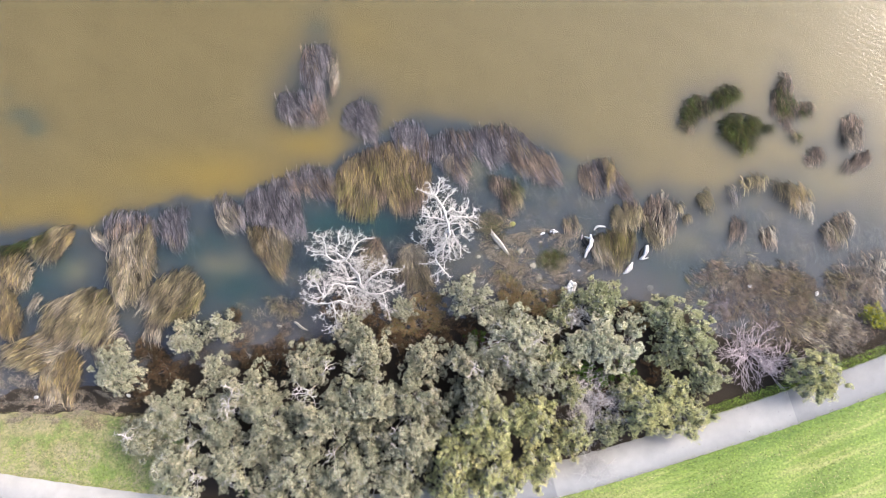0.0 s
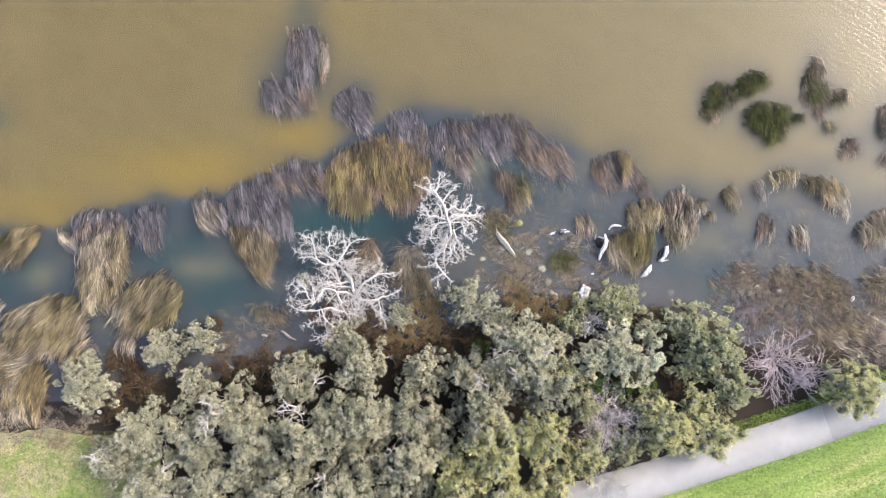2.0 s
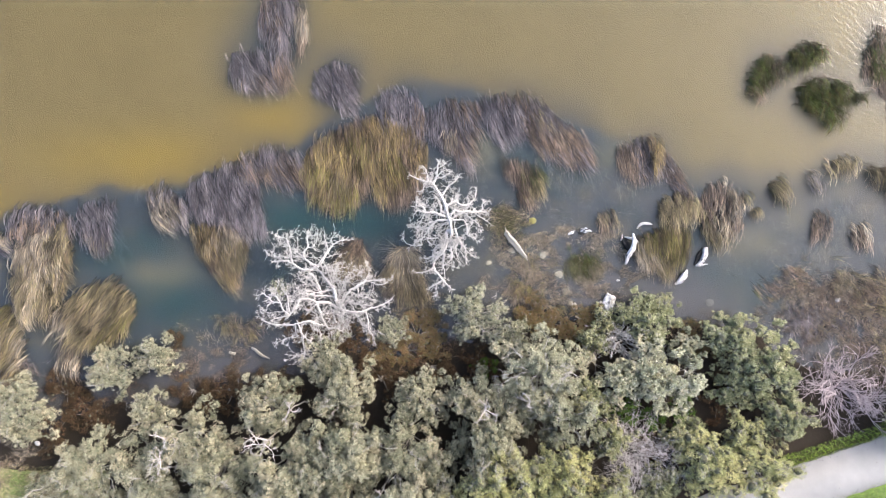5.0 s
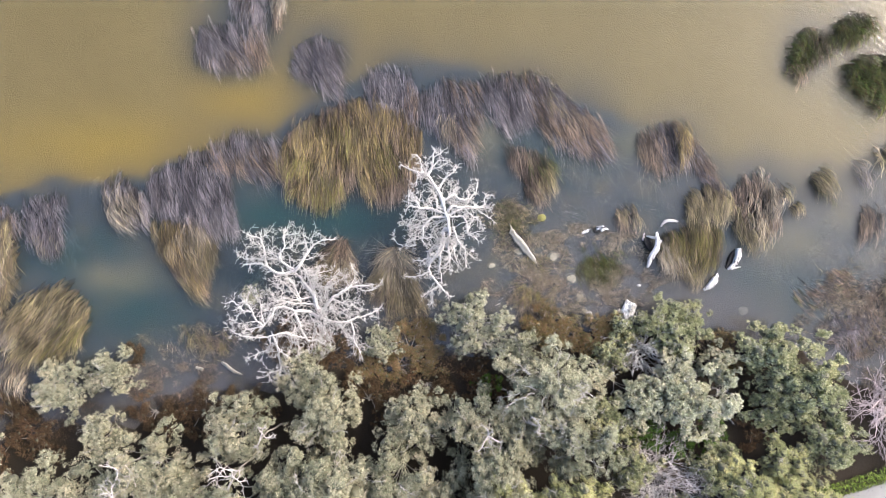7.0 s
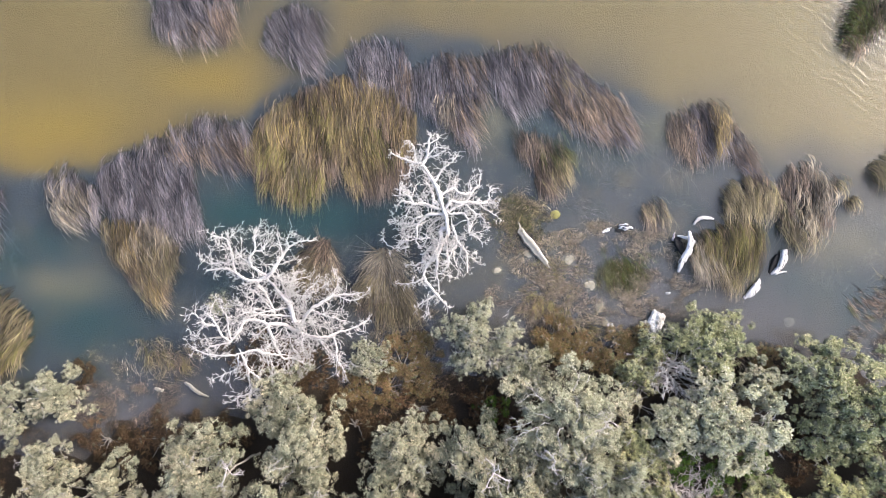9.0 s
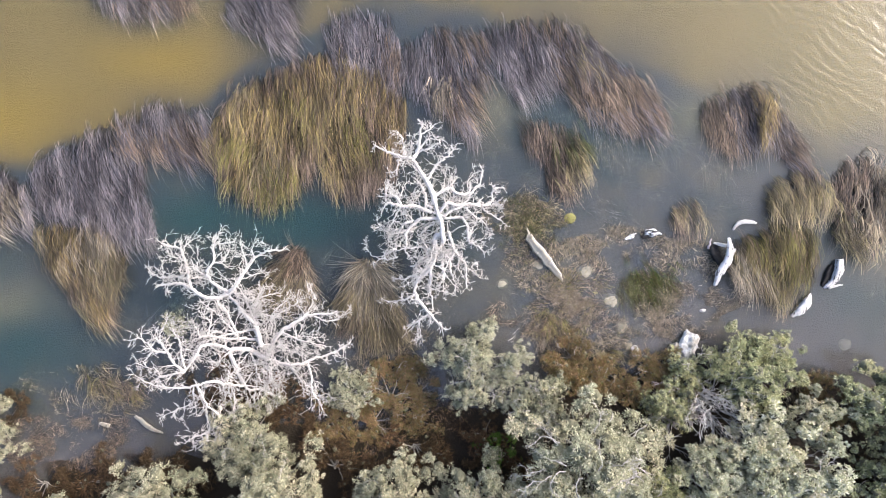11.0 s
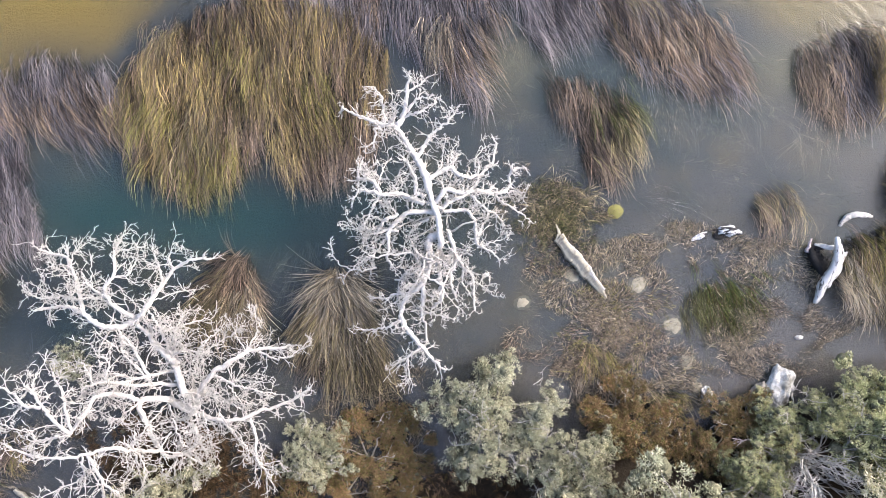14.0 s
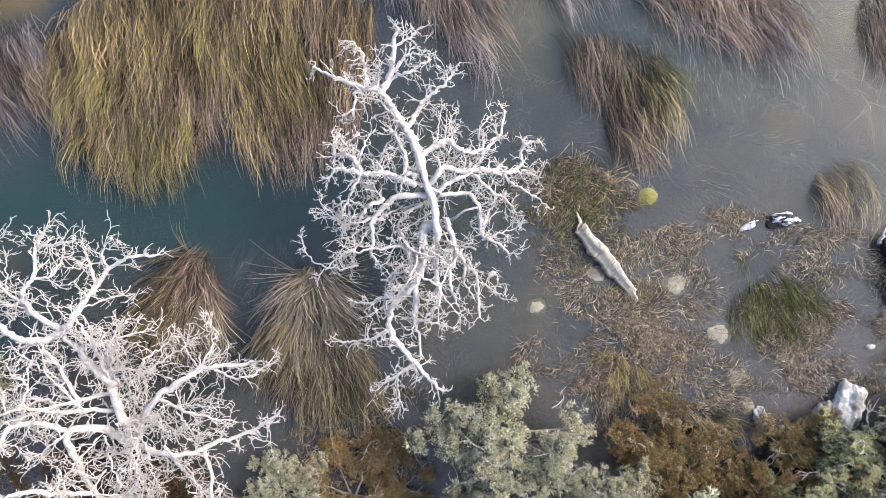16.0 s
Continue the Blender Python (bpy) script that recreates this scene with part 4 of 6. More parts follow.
GREY = [unit_tree(q, M_LEAF_GREY, "grey-green paperbark tree with dense fine foliage on the bank") for q in (11, 12, 13, 14)]
planted(GREY, [(-15.92, -5.67, 1.20, 1.45, 1.9), (-13.73, -4.91, 1.20, 1.25, 1.9), (-19.92, -7.45, 1.50, 1.9, 2.2), (-13.91, -7.55, 1.00, 1.3, 1.6),
               (-5.40, -5.15, 2.00, 1.5, 2.3), (-4.65, -6.74, 2.60, 1.9, 3.0), (-7.99, -7.07, 2.60, 1.8, 3.0), (-11.69, -8.54, 2.00, 1.9, 2.7), (-16.53, -10.12, 1.80, 2.1, 2.4),
               (-13.39, -10.24, 2.00, 2.2, 2.7), (-10.17, -10.08, 2.60, 2.1, 3.4), (-6.92, -9.81, 3.00, 2.1, 3.8)])
planted(GREY, [(-15.77, -13.13, 2.00, 2.2, 2.8), (-12.27, -12.86, 2.30, 2.3, 3.0), (-8.50, -12.92, 2.60, 2.4, 3.4),
               (-4.44, -9.14, 3.00, 2.3, 3.8), (-5.10, -13.12, 3.00, 2.4, 3.6), (-1.65, -8.79, 2.40, 2.0, 3.4), (-0.99, -6.84, 2.00, 1.6, 2.6), (-1.64, -11.42, 2.60, 2.2, 3.6),
               (1.37, -6.77, 2.40, 1.6, 3.0), (2.18, -8.81, 3.00, 2.0, 3.8), (-18.38, -11.58, 1.50, 1.5, 2.0), (-2.49, -14.17, 2.40, 2.0, 3.2), (-10.22, -14.84, 2.40, 2.0, 3.0), (-7.20, -15.51, 2.40, 2.0, 3.0),
               (-4.30, -11.20, 2.40, 1.5, 2.8), (-10.60, -11.70, 2.40, 1.5, 2.6), (3.40, -7.50, 2.40, 1.3, 2.4), (-0.20, -9.80, 2.40, 1.4, 2.8)])
PALE = [unit_tree(q, M_LEAF_PALE, "pale grey-green paperbark tree with bare white twigs", boughs=19, lobes=4, twigs=16, per=44, tufts=12, size=0.14, leaf=0.024, broad=0.18, core=0.56) for q in (21, 22)]
planted(PALE, [(1.58, -2.88, 1.40, 1.6, 2.0), (4.35, -5.54, 2.80, 2.6, 3.4), (3.13, -4.12, 1.40, 1.2, 1.9), (-2.43, -3.86, 0.60, 0.95, 1.0), (5.54, -7.24, 2.60, 1.9, 3.2), (-8.09, -1.82, 0.50, 0.7, 0.7)])
SILVER = [unit_tree(q, M_LEAF_SILVER, "silvery flowering shrub with rounded leaf tufts", boughs=17, leaf=0.036, lobes=4, size=0.125, tufts=11, per=32, broad=0.28, core=0.6) for q in (31, 32)]
planted(SILVER, [(10.61, -6.03, 1.80, 1.9, 2.3), (8.00, -6.20, 1.50, 1.3, 2.0), (11.58, -4.71, 1.40, 1.0, 1.6), (9.46, -5.54, 1.60, 1.6, 2.0)])
DEEP = [unit_tree(q, M_LEAF_GREEN, "deep green rounded shrub with pale leaf tufts", boughs=17, leaf=0.034, lobes=4, size=0.14, tufts=11, per=30, broad=0.28, core=0.68) for q in (41, 42)]
planted(DEEP, [(9.98, -3.37, 0.90, 1.4, 1.5), (13.72, -4.06, 1.00, 1.6, 1.9), (15.24, -5.59, 1.30, 1.9, 2.1), (16.15, -7.85, 1.20, 1.5, 1.8), (13.69, -6.53, 0.80, 1.2, 1.3)])
OLIVE = [unit_tree(q, M_LEAF_OLIVE, "olive green bushy shrub at the water's edge") for q in (81, 82)]
planted(OLIVE, [(9.20, -3.05, 0.90, 1.2, 1.4), (7.80, -3.30, 0.90, 0.8, 1.1), (10.35, -2.74, 0.80, 1.0, 1.2), (10.08, -11.15, 1.20, 1.2, 1.6), (7.75, -8.63, 1.60, 1.2, 2.2), (7.21, -4.26, 0.80, 1.0, 1.2), (6.75, -6.95, 1.40, 1.4, 2.0), (11.30, -8.72, 1.20, 1.3, 1.6)])
LIME = [unit_tree(q, M_LEAF_LIME, "yellow-green feathery shrub beside the footpath") for q in (51, 52)]
planted(LIME, [(2.81, -10.52, 3.40, 2.3, 4.2), (5.15, -9.97, 3.00, 1.8, 3.6), (3.19, -13.52, 2.80, 2.2, 3.6), (0.69, -12.02, 2.80, 1.8, 3.6), (5.74, -12.82, 2.40, 1.8, 3.0), (12.35, -9.81, 1.70, 1.9, 2.4), (14.78, -10.18, 1.60, 1.8, 2.2), (22.61, -7.86, 2.00, 2.0, 2.6), (7.67, -11.26, 2.00, 1.5, 2.6), (0.53, -14.17, 2.40, 1.7, 3.2), (14.00, -8.68, 1.40, 1.3, 1.8)])
WEED = [unit_tree(q, M_LEAF_WEED, "bright green weeds in a gap of the bushes", boughs=7, tufts=6, per=20, leaf=0.08, core=0.4, broad=0.14, twigs=0, category="weed") for q in (91,)]
planted(WEED, [(8.65, -7.62, 0.60, 1.1, 0.8), (9.99, -8.05, 0.60, 1.1, 0.8), (11.32, -7.64, 0.50, 0.9, 0.7), (2.15, -5.70, 0.50, 0.9, 0.6), (-11.88, -14.77, 0.80, 0.8, 0.6)])
RUST = [unit_tree(q, M_LEAF_RUST, "low rusty brown saltbush at the water's edge", boughs=8, tufts=8, leaf=0.065, core=0.35, broad=0.10, per=36, twigs=2, category="shrub") for q in (61, 62)]
planted(RUST, [(-1.28, -4.03, 0.30, 1.3, 0.6), (-1.00, -3.30, 0.30, 1.0, 0.45), (-0.35, -3.90, 0.30, 0.8, 0.4), (-2.98, -5.02, 0.30, 1.1, 0.6), (-1.74, -4.84, 0.30, 1.0, 0.5), (4.29, -3.25, 0.30, 1.1, 0.8), (6.59, -3.89, 0.30, 0.9, 0.7), (7.83, -3.78, 0.30, 0.7, 0.7), (4.38, -2.88, 0.30, 0.9, 0.7), (5.10, -3.45, 0.30, 1.0, 0.7), (6.79, -3.30, 0.30, 1.0, 0.7), (7.35, -3.01, 0.30, 0.7, 0.5), (5.69, -3.72, 0.20, 0.7, 0.4), (11.91, -3.78, 0.30, 0.9, 0.5), (12.80, -4.67, 0.30, 1.0, 0.5), (-0.50, -4.86, 0.20, 0.8, 0.5)])
UMBER = [unit_tree(q, M_LEAF_UMBER, "dark brown undergrowth with the bank's shade put into its colour", boughs=7, tufts=7, per=22, leaf=0.09, core=0.3, broad=0.12, twigs=0, category="undergrowth") for q in (71, 72)]
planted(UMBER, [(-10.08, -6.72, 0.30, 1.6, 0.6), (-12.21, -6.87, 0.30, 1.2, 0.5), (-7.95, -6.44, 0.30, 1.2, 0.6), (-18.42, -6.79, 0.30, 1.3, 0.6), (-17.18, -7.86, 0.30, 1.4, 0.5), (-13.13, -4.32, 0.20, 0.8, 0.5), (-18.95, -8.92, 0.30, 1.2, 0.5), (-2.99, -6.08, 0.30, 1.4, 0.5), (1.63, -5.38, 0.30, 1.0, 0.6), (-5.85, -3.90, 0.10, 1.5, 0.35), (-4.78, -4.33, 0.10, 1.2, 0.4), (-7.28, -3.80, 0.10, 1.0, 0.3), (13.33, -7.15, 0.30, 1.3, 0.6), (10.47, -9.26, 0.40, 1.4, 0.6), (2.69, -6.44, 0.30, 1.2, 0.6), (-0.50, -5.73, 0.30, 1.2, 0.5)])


# ---- the two dead white trees ----
def dead_tree(base, label):
    root = new("dead_tree")
    root.location = base
    return tagged(root, label, "dead tree", "dead white trees")


def twig(r, p, way, length, radius, depth, lines):
    """A crooked twig that forks into finer ones, bending upwards a little."""
    pts, end = wander(p, way, length, 4, 0.30, r)
    lines.append((pts, np.linspace(radius, max(radius * 0.55, 0.0055), 5)))
    if depth > 0:
        for k in r.choice((1, 2, 3, 4), 2 + (r.uniform() < 0.6), replace=False):
            go = unit(pts[k] - pts[k - 1]) + r.normal(0, 0.62, 3) * np.array([1, 1, 0.8])
            twig(r, pts[k], go, length * r.uniform(0.45, 0.85), max(radius * 0.62, 0.006), depth - 1, lines)


def limb(tree, rad, *guide):
    """A limb through a few guide points in the world, with the twigs that fork off it."""
    b = np.array(tree.location)
    g = np.array(guide) - b
    r = np.random.default_rng(int(abs(guide[-1][0] * 517 + guide[-1][1] * 331 + rad * 999) * 10))
    trunk = guide[0][2] < 0
    if not trunk:
        lift = 0.22 * wave(np.array(guide)[:, 0], np.array(guide)[:, 1], 1.9, 0.4)
        g[:, 2] += lift
    pts = smooth_line(g, 5 * len(g), 0.012 if rad > 0.03 else 0.016, r)
    k = len(pts)
    knots = 1 + 0.16 * np.sin(np.arange(k) * 1.7 + r.uniform(0, 6)) * r.uniform(0.3, 1, k)
    rr = (rad * np.linspace(1.0, 0.34, k) ** 0.9) * knots
    rr = np.maximum(rr * (1.02 if b[0] > -2 else 0.76), 0.0095)
    if trunk:
        rr = rad * np.linspace(1.15, 0.9, k) * knots
    else:
        rr[0] *= 0.85
    ob = part("trunk" if trunk else "limb", tube_mesh([(pts, rr)], M_DEAD, "limb", 9), tree)
    if trunk:
        return ob
    lines = []
    for i in range(1, k):
        way = unit(pts[i] - pts[i - 1])
        for _ in range(int(r.uniform() < (0.50 if b[0] > -2 else 0.66)) if i < k - 1 else 2):
            go = way * 0.8 + r.normal(0, 0.7, 3) * np.array([1, 1, 0.6])
            far = 0.9 - 0.35 * i / k
            twig(r, pts[i], go, far * (0.29 if b[0] > -2 else 0.37) * r.uniform(0.5, 1.4), min(rr[i] * 0.6, 0.015), 2 if r.uniform() < 0.7 else 1, lines)
    tagged(part("twig_spray", tube_mesh(lines, M_DEAD, "twig_spray", 3), ob), kind="stuff")
    return ob


ONE_TREE = dead_tree((-4.98, -2.86, -0.2), "bleached white dead tree with a wide bare crown")
limb(ONE_TREE, 0.08, (-5.04, -2.55, -0.20), (-5.05, -2.31, 1.15), (-5.18, -1.68, 1.24))
limb(ONE_TREE, 0.10, (-5.19, -1.70, 1.24), (-5.49, -1.36, 1.27), (-5.78, -0.95, 1.27), (-6.00, -0.72, 1.27))
limb(ONE_TREE, 0.09, (-5.97, -0.75, 1.27), (-6.33, -0.85, 1.29), (-6.65, -0.84, 1.32), (-6.91, -0.68, 1.33), (-7.11, -0.57, 1.33), (-7.38, -0.43, 1.32), (-7.70, -0.43, 1.34), (-8.04, -0.49, 1.35))
limb(ONE_TREE, 0.06, (-7.04, -0.61, 1.33), (-7.21, -0.30, 1.31), (-7.18, 0.04, 1.31), (-7.28, 0.37, 1.30), (-7.37, 0.64, 1.30), (-7.70, 0.71, 1.31), (-7.90, 0.78, 1.31))
limb(ONE_TREE, 0.025, (-7.28, 0.31, 1.30), (-7.58, 0.35, 1.30), (-7.78, 0.44, 1.30))
limb(ONE_TREE, 0.025, (-7.28, 0.37, 1.30), (-7.24, 0.71, 1.30), (-6.97, 0.91, 1.29))
limb(ONE_TREE, 0.03, (-7.25, -0.29, 1.31), (-7.65, -0.23, 1.32), (-8.01, -0.26, 1.27), (-8.29, -0.10, 1.20))
limb(ONE_TREE, 0.07, (-5.97, -0.69, 1.26), (-6.26, -0.51, 1.27), (-6.46, -0.38, 1.28), (-6.59, -0.17, 1.28), (-6.52, 0.03, 1.27), (-6.32, 0.23, 1.26), (-6.39, 0.63, 1.25), (-6.41, 0.77, 1.25), (-6.31, 0.97, 1.26))
limb(ONE_TREE, 0.03, (-6.41, 0.71, 1.25), (-6.12, 0.77, 1.25), (-5.78, 0.83, 1.25))
limb(ONE_TREE, 0.03, (-6.35, 0.20, 1.26), (-6.06, 0.23, 1.25), (-5.96, 0.49, 1.25), (-5.92, 0.76, 1.25))
limb(ONE_TREE, 0.04, (-6.56, -0.24, 1.28), (-6.92, 0.01, 1.29), (-7.04, 0.30, 1.29))
limb(ONE_TREE, 0.02, (-6.85, -0.02, 1.29), (-6.82, 0.50, 1.28))
limb(ONE_TREE, 0.02, (-6.55, -0.31, 1.28), (-6.92, -0.24, 1.30))
limb(ONE_TREE, 0.08, (-5.97, -0.72, 1.26), (-5.73, -0.52, 1.25), (-5.54, -0.19, 1.22), (-5.41, 0.08, 1.18), (-5.20, 0.35, 1.20), (-4.80, 0.55, 1.18), (-4.39, 0.55, 1.17))
limb(ONE_TREE, 0.04, (-5.45, 0.05, 1.18), (-5.53, 0.49, 1.22), (-5.59, 0.69, 1.23))
limb(ONE_TREE, 0.03, (-5.20, 0.32, 1.20), (-5.26, 0.62, 1.21), (-4.99, 0.76, 1.20))
limb(ONE_TREE, 0.02, (-5.53, -0.29, 1.23), (-5.13, -0.12, 1.21), (-4.79, -0.12, 1.22))
limb(ONE_TREE, 0.045, (-5.27, -1.54, 1.25), (-5.40, -0.99, 1.27), (-5.53, -0.66, 1.25), (-5.67, -0.45, 1.25))
limb(ONE_TREE, 0.03, (-5.37, -0.95, 1.26), (-4.93, -0.80, 1.25), (-4.39, -0.67, 1.24))
limb(ONE_TREE, 0.035, (-5.31, -1.54, 1.25), (-5.07, -1.34, 1.25), (-4.73, -1.38, 1.24), (-4.53, -1.41, 1.24))
limb(ONE_TREE, 0.03, (-4.74, -1.40, 1.24), (-4.61, -1.68, 1.23), (-4.71, -2.09, 1.21))
limb(ONE_TREE, 0.09, (-4.97, -2.71, 1.02), (-4.69, -2.16, 1.20), (-4.40, -1.82, 1.23), (-4.06, -1.62, 1.26), (-3.72, -1.42, 1.24), (-3.46, -1.36, 1.20), (-3.07, -1.37, 1.13), (-2.80, -1.31, 1.11))
limb(ONE_TREE, 0.03, (-3.79, -1.52, 1.25), (-3.59, -1.15, 1.21), (-3.45, -0.81, 1.20), (-3.58, -0.68, 1.21))
limb(ONE_TREE, 0.02, (-3.66, -1.46, 1.23), (-3.92, -1.15, 1.24), (-3.99, -0.94, 1.23))
limb(ONE_TREE, 0.03, (-3.46, -1.43, 1.20), (-3.07, -1.58, 1.13), (-2.80, -1.56, 1.11), (-2.46, -1.24, 1.13))
limb(ONE_TREE, 0.035, (-4.43, -1.91, 1.23), (-3.88, -2.10, 1.19), (-3.49, -2.19, 1.14), (-3.09, -2.34, 1.09))
limb(ONE_TREE, 0.02, (-4.08, -2.10, 1.20), (-3.83, -2.39, 1.15), (-3.50, -2.54, 1.09))
limb(ONE_TREE, 0.07, (-4.96, -2.68, 1.03), (-4.32, -2.87, 1.13), (-3.84, -2.87, 1.12), (-3.51, -2.68, 1.07), (-3.10, -2.62, 1.05), (-2.69, -2.42, 1.05), (-2.42, -2.22, 1.03))
limb(ONE_TREE, 0.05, (-3.67, -2.81, 1.10), (-3.56, -3.24, 1.03), (-3.55, -3.67, 0.97), (-3.35, -3.96, 0.96), (-3.29, -4.26, 0.90))
limb(ONE_TREE, 0.02, (-3.55, -3.63, 0.97), (-3.58, -4.08, 1.01))
limb(ONE_TREE, 0.02, (-3.48, -3.81, 0.99), (-3.06, -3.75, 0.98))
limb(ONE_TREE, 0.02, (-2.96, -2.62, 1.06), (-2.55, -2.69, 1.06))
limb(ONE_TREE, 0.03, (-4.25, -2.87, 1.13), (-3.93, -3.30, 1.07), (-3.58, -3.61, 0.96))
limb(ONE_TREE, 0.04, (-4.98, -2.83, 0.98), (-5.36, -2.93, 0.88), (-5.71, -2.95, 1.12))
limb(ONE_TREE, 0.1, (-5.01, -2.68, 1.01), (-5.52, -2.39, 1.17), (-5.97, -2.40, 1.33), (-5.80, -2.84, 1.17), (-5.66, -3.32, 1.18), (-5.45, -3.65, 1.22), (-5.07, -3.61, 1.14))
limb(ONE_TREE, 0.03, (-5.45, -3.68, 1.23), (-4.87, -3.55, 1.13), (-4.53, -3.55, 1.13))
limb(ONE_TREE, 0.04, (-5.13, -3.65, 1.16), (-4.65, -3.88, 1.18), (-4.46, -3.95, 1.16))
limb(ONE_TREE, 0.03, (-5.28, -3.70, 1.20), (-5.29, -4.10, 1.29))
limb(ONE_TREE, 0.03, (-5.03, -3.63, 1.15), (-4.91, -4.13, 1.22))
limb(ONE_TREE, 0.07, (-5.93, -2.37, 1.32), (-6.35, -2.17, 1.44), (-6.67, -2.20, 1.60), (-6.78, -2.48, 1.80), (-7.04, -2.87, 1.81), (-7.22, -2.99, 1.85))
limb(ONE_TREE, 0.055, (-7.13, -2.94, 1.82), (-7.45, -2.69, 1.89), (-7.50, -2.29, 2.01), (-7.71, -2.04, 1.99), (-7.93, -1.90, 2.03))
limb(ONE_TREE, 0.025, (-7.74, -2.07, 2.00), (-7.76, -1.74, 1.87), (-7.66, -1.44, 1.69))
limb(ONE_TREE, 0.045, (-7.53, -2.34, 2.01), (-7.89, -2.29, 2.00), (-8.08, -2.07, 2.11), (-8.25, -1.91, 2.25), (-8.64, -2.02, 2.04))
limb(ONE_TREE, 0.045, (-7.07, -2.89, 1.81), (-7.20, -2.46, 1.85), (-7.18, -2.09, 1.77), (-7.37, -1.83, 1.76), (-7.45, -1.70, 1.73))
limb(ONE_TREE, 0.03, (-7.01, -2.80, 1.81), (-6.83, -2.47, 1.82), (-6.59, -2.52, 1.65))
limb(ONE_TREE, 0.04, (-7.16, -2.97, 1.83), (-7.55, -3.02, 1.94), (-7.82, -3.09, 1.94), (-8.01, -3.28, 1.94))
limb(ONE_TREE, 0.025, (-7.82, -3.07, 1.94), (-7.89, -2.83, 1.92), (-8.20, -2.76, 1.93), (-8.40, -2.66, 1.92))
limb(ONE_TREE, 0.055, (-5.59, -3.48, 1.20), (-5.86, -3.43, 1.36), (-6.27, -3.18, 1.65), (-6.63, -3.29, 1.72), (-7.06, -3.40, 1.78), (-7.55, -3.37, 1.96), (-7.96, -3.35, 1.93), (-8.24, -3.22, 1.98), (-8.40, -3.05, 1.97))
limb(ONE_TREE, 0.03, (-5.88, -3.44, 1.38), (-5.78, -3.79, 1.42), (-5.77, -4.15, 1.55))
limb(ONE_TREE, 0.03, (-6.82, -3.35, 1.73), (-6.90, -3.82, 1.72), (-7.04, -3.95, 1.72), (-7.36, -4.04, 1.73), (-7.69, -4.20, 1.72))
limb(ONE_TREE, 0.045, (-6.70, -3.30, 1.72), (-6.57, -3.81, 1.73), (-6.40, -3.98, 1.83), (-6.13, -4.17, 1.84), (-6.10, -4.46, 1.78))
limb(ONE_TREE, 0.04, (-6.52, -3.87, 1.75), (-6.55, -4.25, 1.79), (-6.43, -4.55, 1.87), (-6.46, -4.92, 1.92))
limb(ONE_TREE, 0.025, (-6.47, -4.38, 1.81), (-6.14, -4.63, 1.84))
limb(ONE_TREE, 0.02, (-6.40, -4.70, 1.93), (-6.83, -4.82, 1.78), (-7.13, -5.01, 1.69))
limb(ONE_TREE, 0.05, (-5.74, -1.93, 1.28), (-5.93, -1.39, 1.30), (-6.13, -1.12, 1.29), (-6.33, -0.91, 1.29))
limb(ONE_TREE, 0.06, (-5.13, -2.16, 1.19), (-5.56, -2.08, 1.24), (-6.11, -2.05, 1.36), (-6.47, -1.90, 1.44), (-6.81, -2.00, 1.59))
limb(ONE_TREE, 0.05, (-5.19, -1.81, 1.23), (-5.61, -1.87, 1.26), (-5.99, -1.92, 1.33), (-6.35, -2.04, 1.42), (-6.62, -2.14, 1.56))
limb(ONE_TREE, 0.03, (-6.47, -1.90, 1.44), (-6.37, -1.51, 1.36), (-6.62, -1.37, 1.39), (-6.76, -1.17, 1.38))
limb(ONE_TREE, 0.02, (-6.70, -1.95, 1.53), (-6.85, -1.55, 1.48), (-7.03, -1.48, 1.51))
# thin grey stems that crowd the fork of the first tree and spread outwards
fork = np.random.default_rng(29)
for _ in range(30):
    a = fork.uniform((-6.5, -3.1, 1.05), (-4.0, -1.3, 1.4))
    turn = math.atan2(a[1] + 2.1, a[0] + 5.4) + fork.normal(0, 0.6)
    step = np.array([math.cos(turn), math.sin(turn), 0.05]) * fork.uniform(0.22, 0.36)
    limb(ONE_TREE, 0.026, *(tuple(float(q) for q in a + k * step + fork.normal(0, 0.07, 3)) for k in range(4)))

TWO_TREE = dead_tree((0.30, 0.20, -0.2), "bleached white dead tree with tangled upright branches")
limb(TWO_TREE, 0.062, (0.30, 0.20, -0.20), (0.40, 0.77, 1.56), (0.35, 1.32, 1.63), (0.17, 1.88, 1.66))
limb(TWO_TREE, 0.085, (0.17, 1.88, 1.66), (0.09, 2.22, 1.71), (-0.05, 2.49, 1.83), (-0.19, 2.73, 1.81), (-0.34, 2.98, 1.70), (-0.50, 3.20, 1.66), (-0.66, 3.23, 1.64))
limb(TWO_TREE, 0.06, (-0.47, 3.18, 1.66), (-0.35, 3.36, 1.65), (-0.28, 3.65, 1.60), (-0.26, 3.95, 1.55), (-0.19, 4.18, 1.55))
limb(TWO_TREE, 0.025, (-0.27, 3.85, 1.57), (-0.05, 3.96, 1.56), (0.12, 4.11, 1.55))
limb(TWO_TREE, 0.03, (-0.33, 3.41, 1.64), (-0.05, 3.75, 1.58), (0.18, 3.73, 1.58))
limb(TWO_TREE, 0.03, (-0.33, 3.36, 1.65), (-0.06, 3.46, 1.62), (0.22, 3.60, 1.58), (0.34, 3.65, 1.57))
limb(TWO_TREE, 0.05, (-0.54, 3.21, 1.66), (-0.80, 3.24, 1.63), (-1.03, 3.32, 1.59), (-1.27, 3.42, 1.56), (-1.53, 3.55, 1.55))
limb(TWO_TREE, 0.035, (-0.71, 3.25, 1.64), (-0.75, 3.57, 1.59), (-0.77, 3.81, 1.57), (-0.93, 4.00, 1.57))
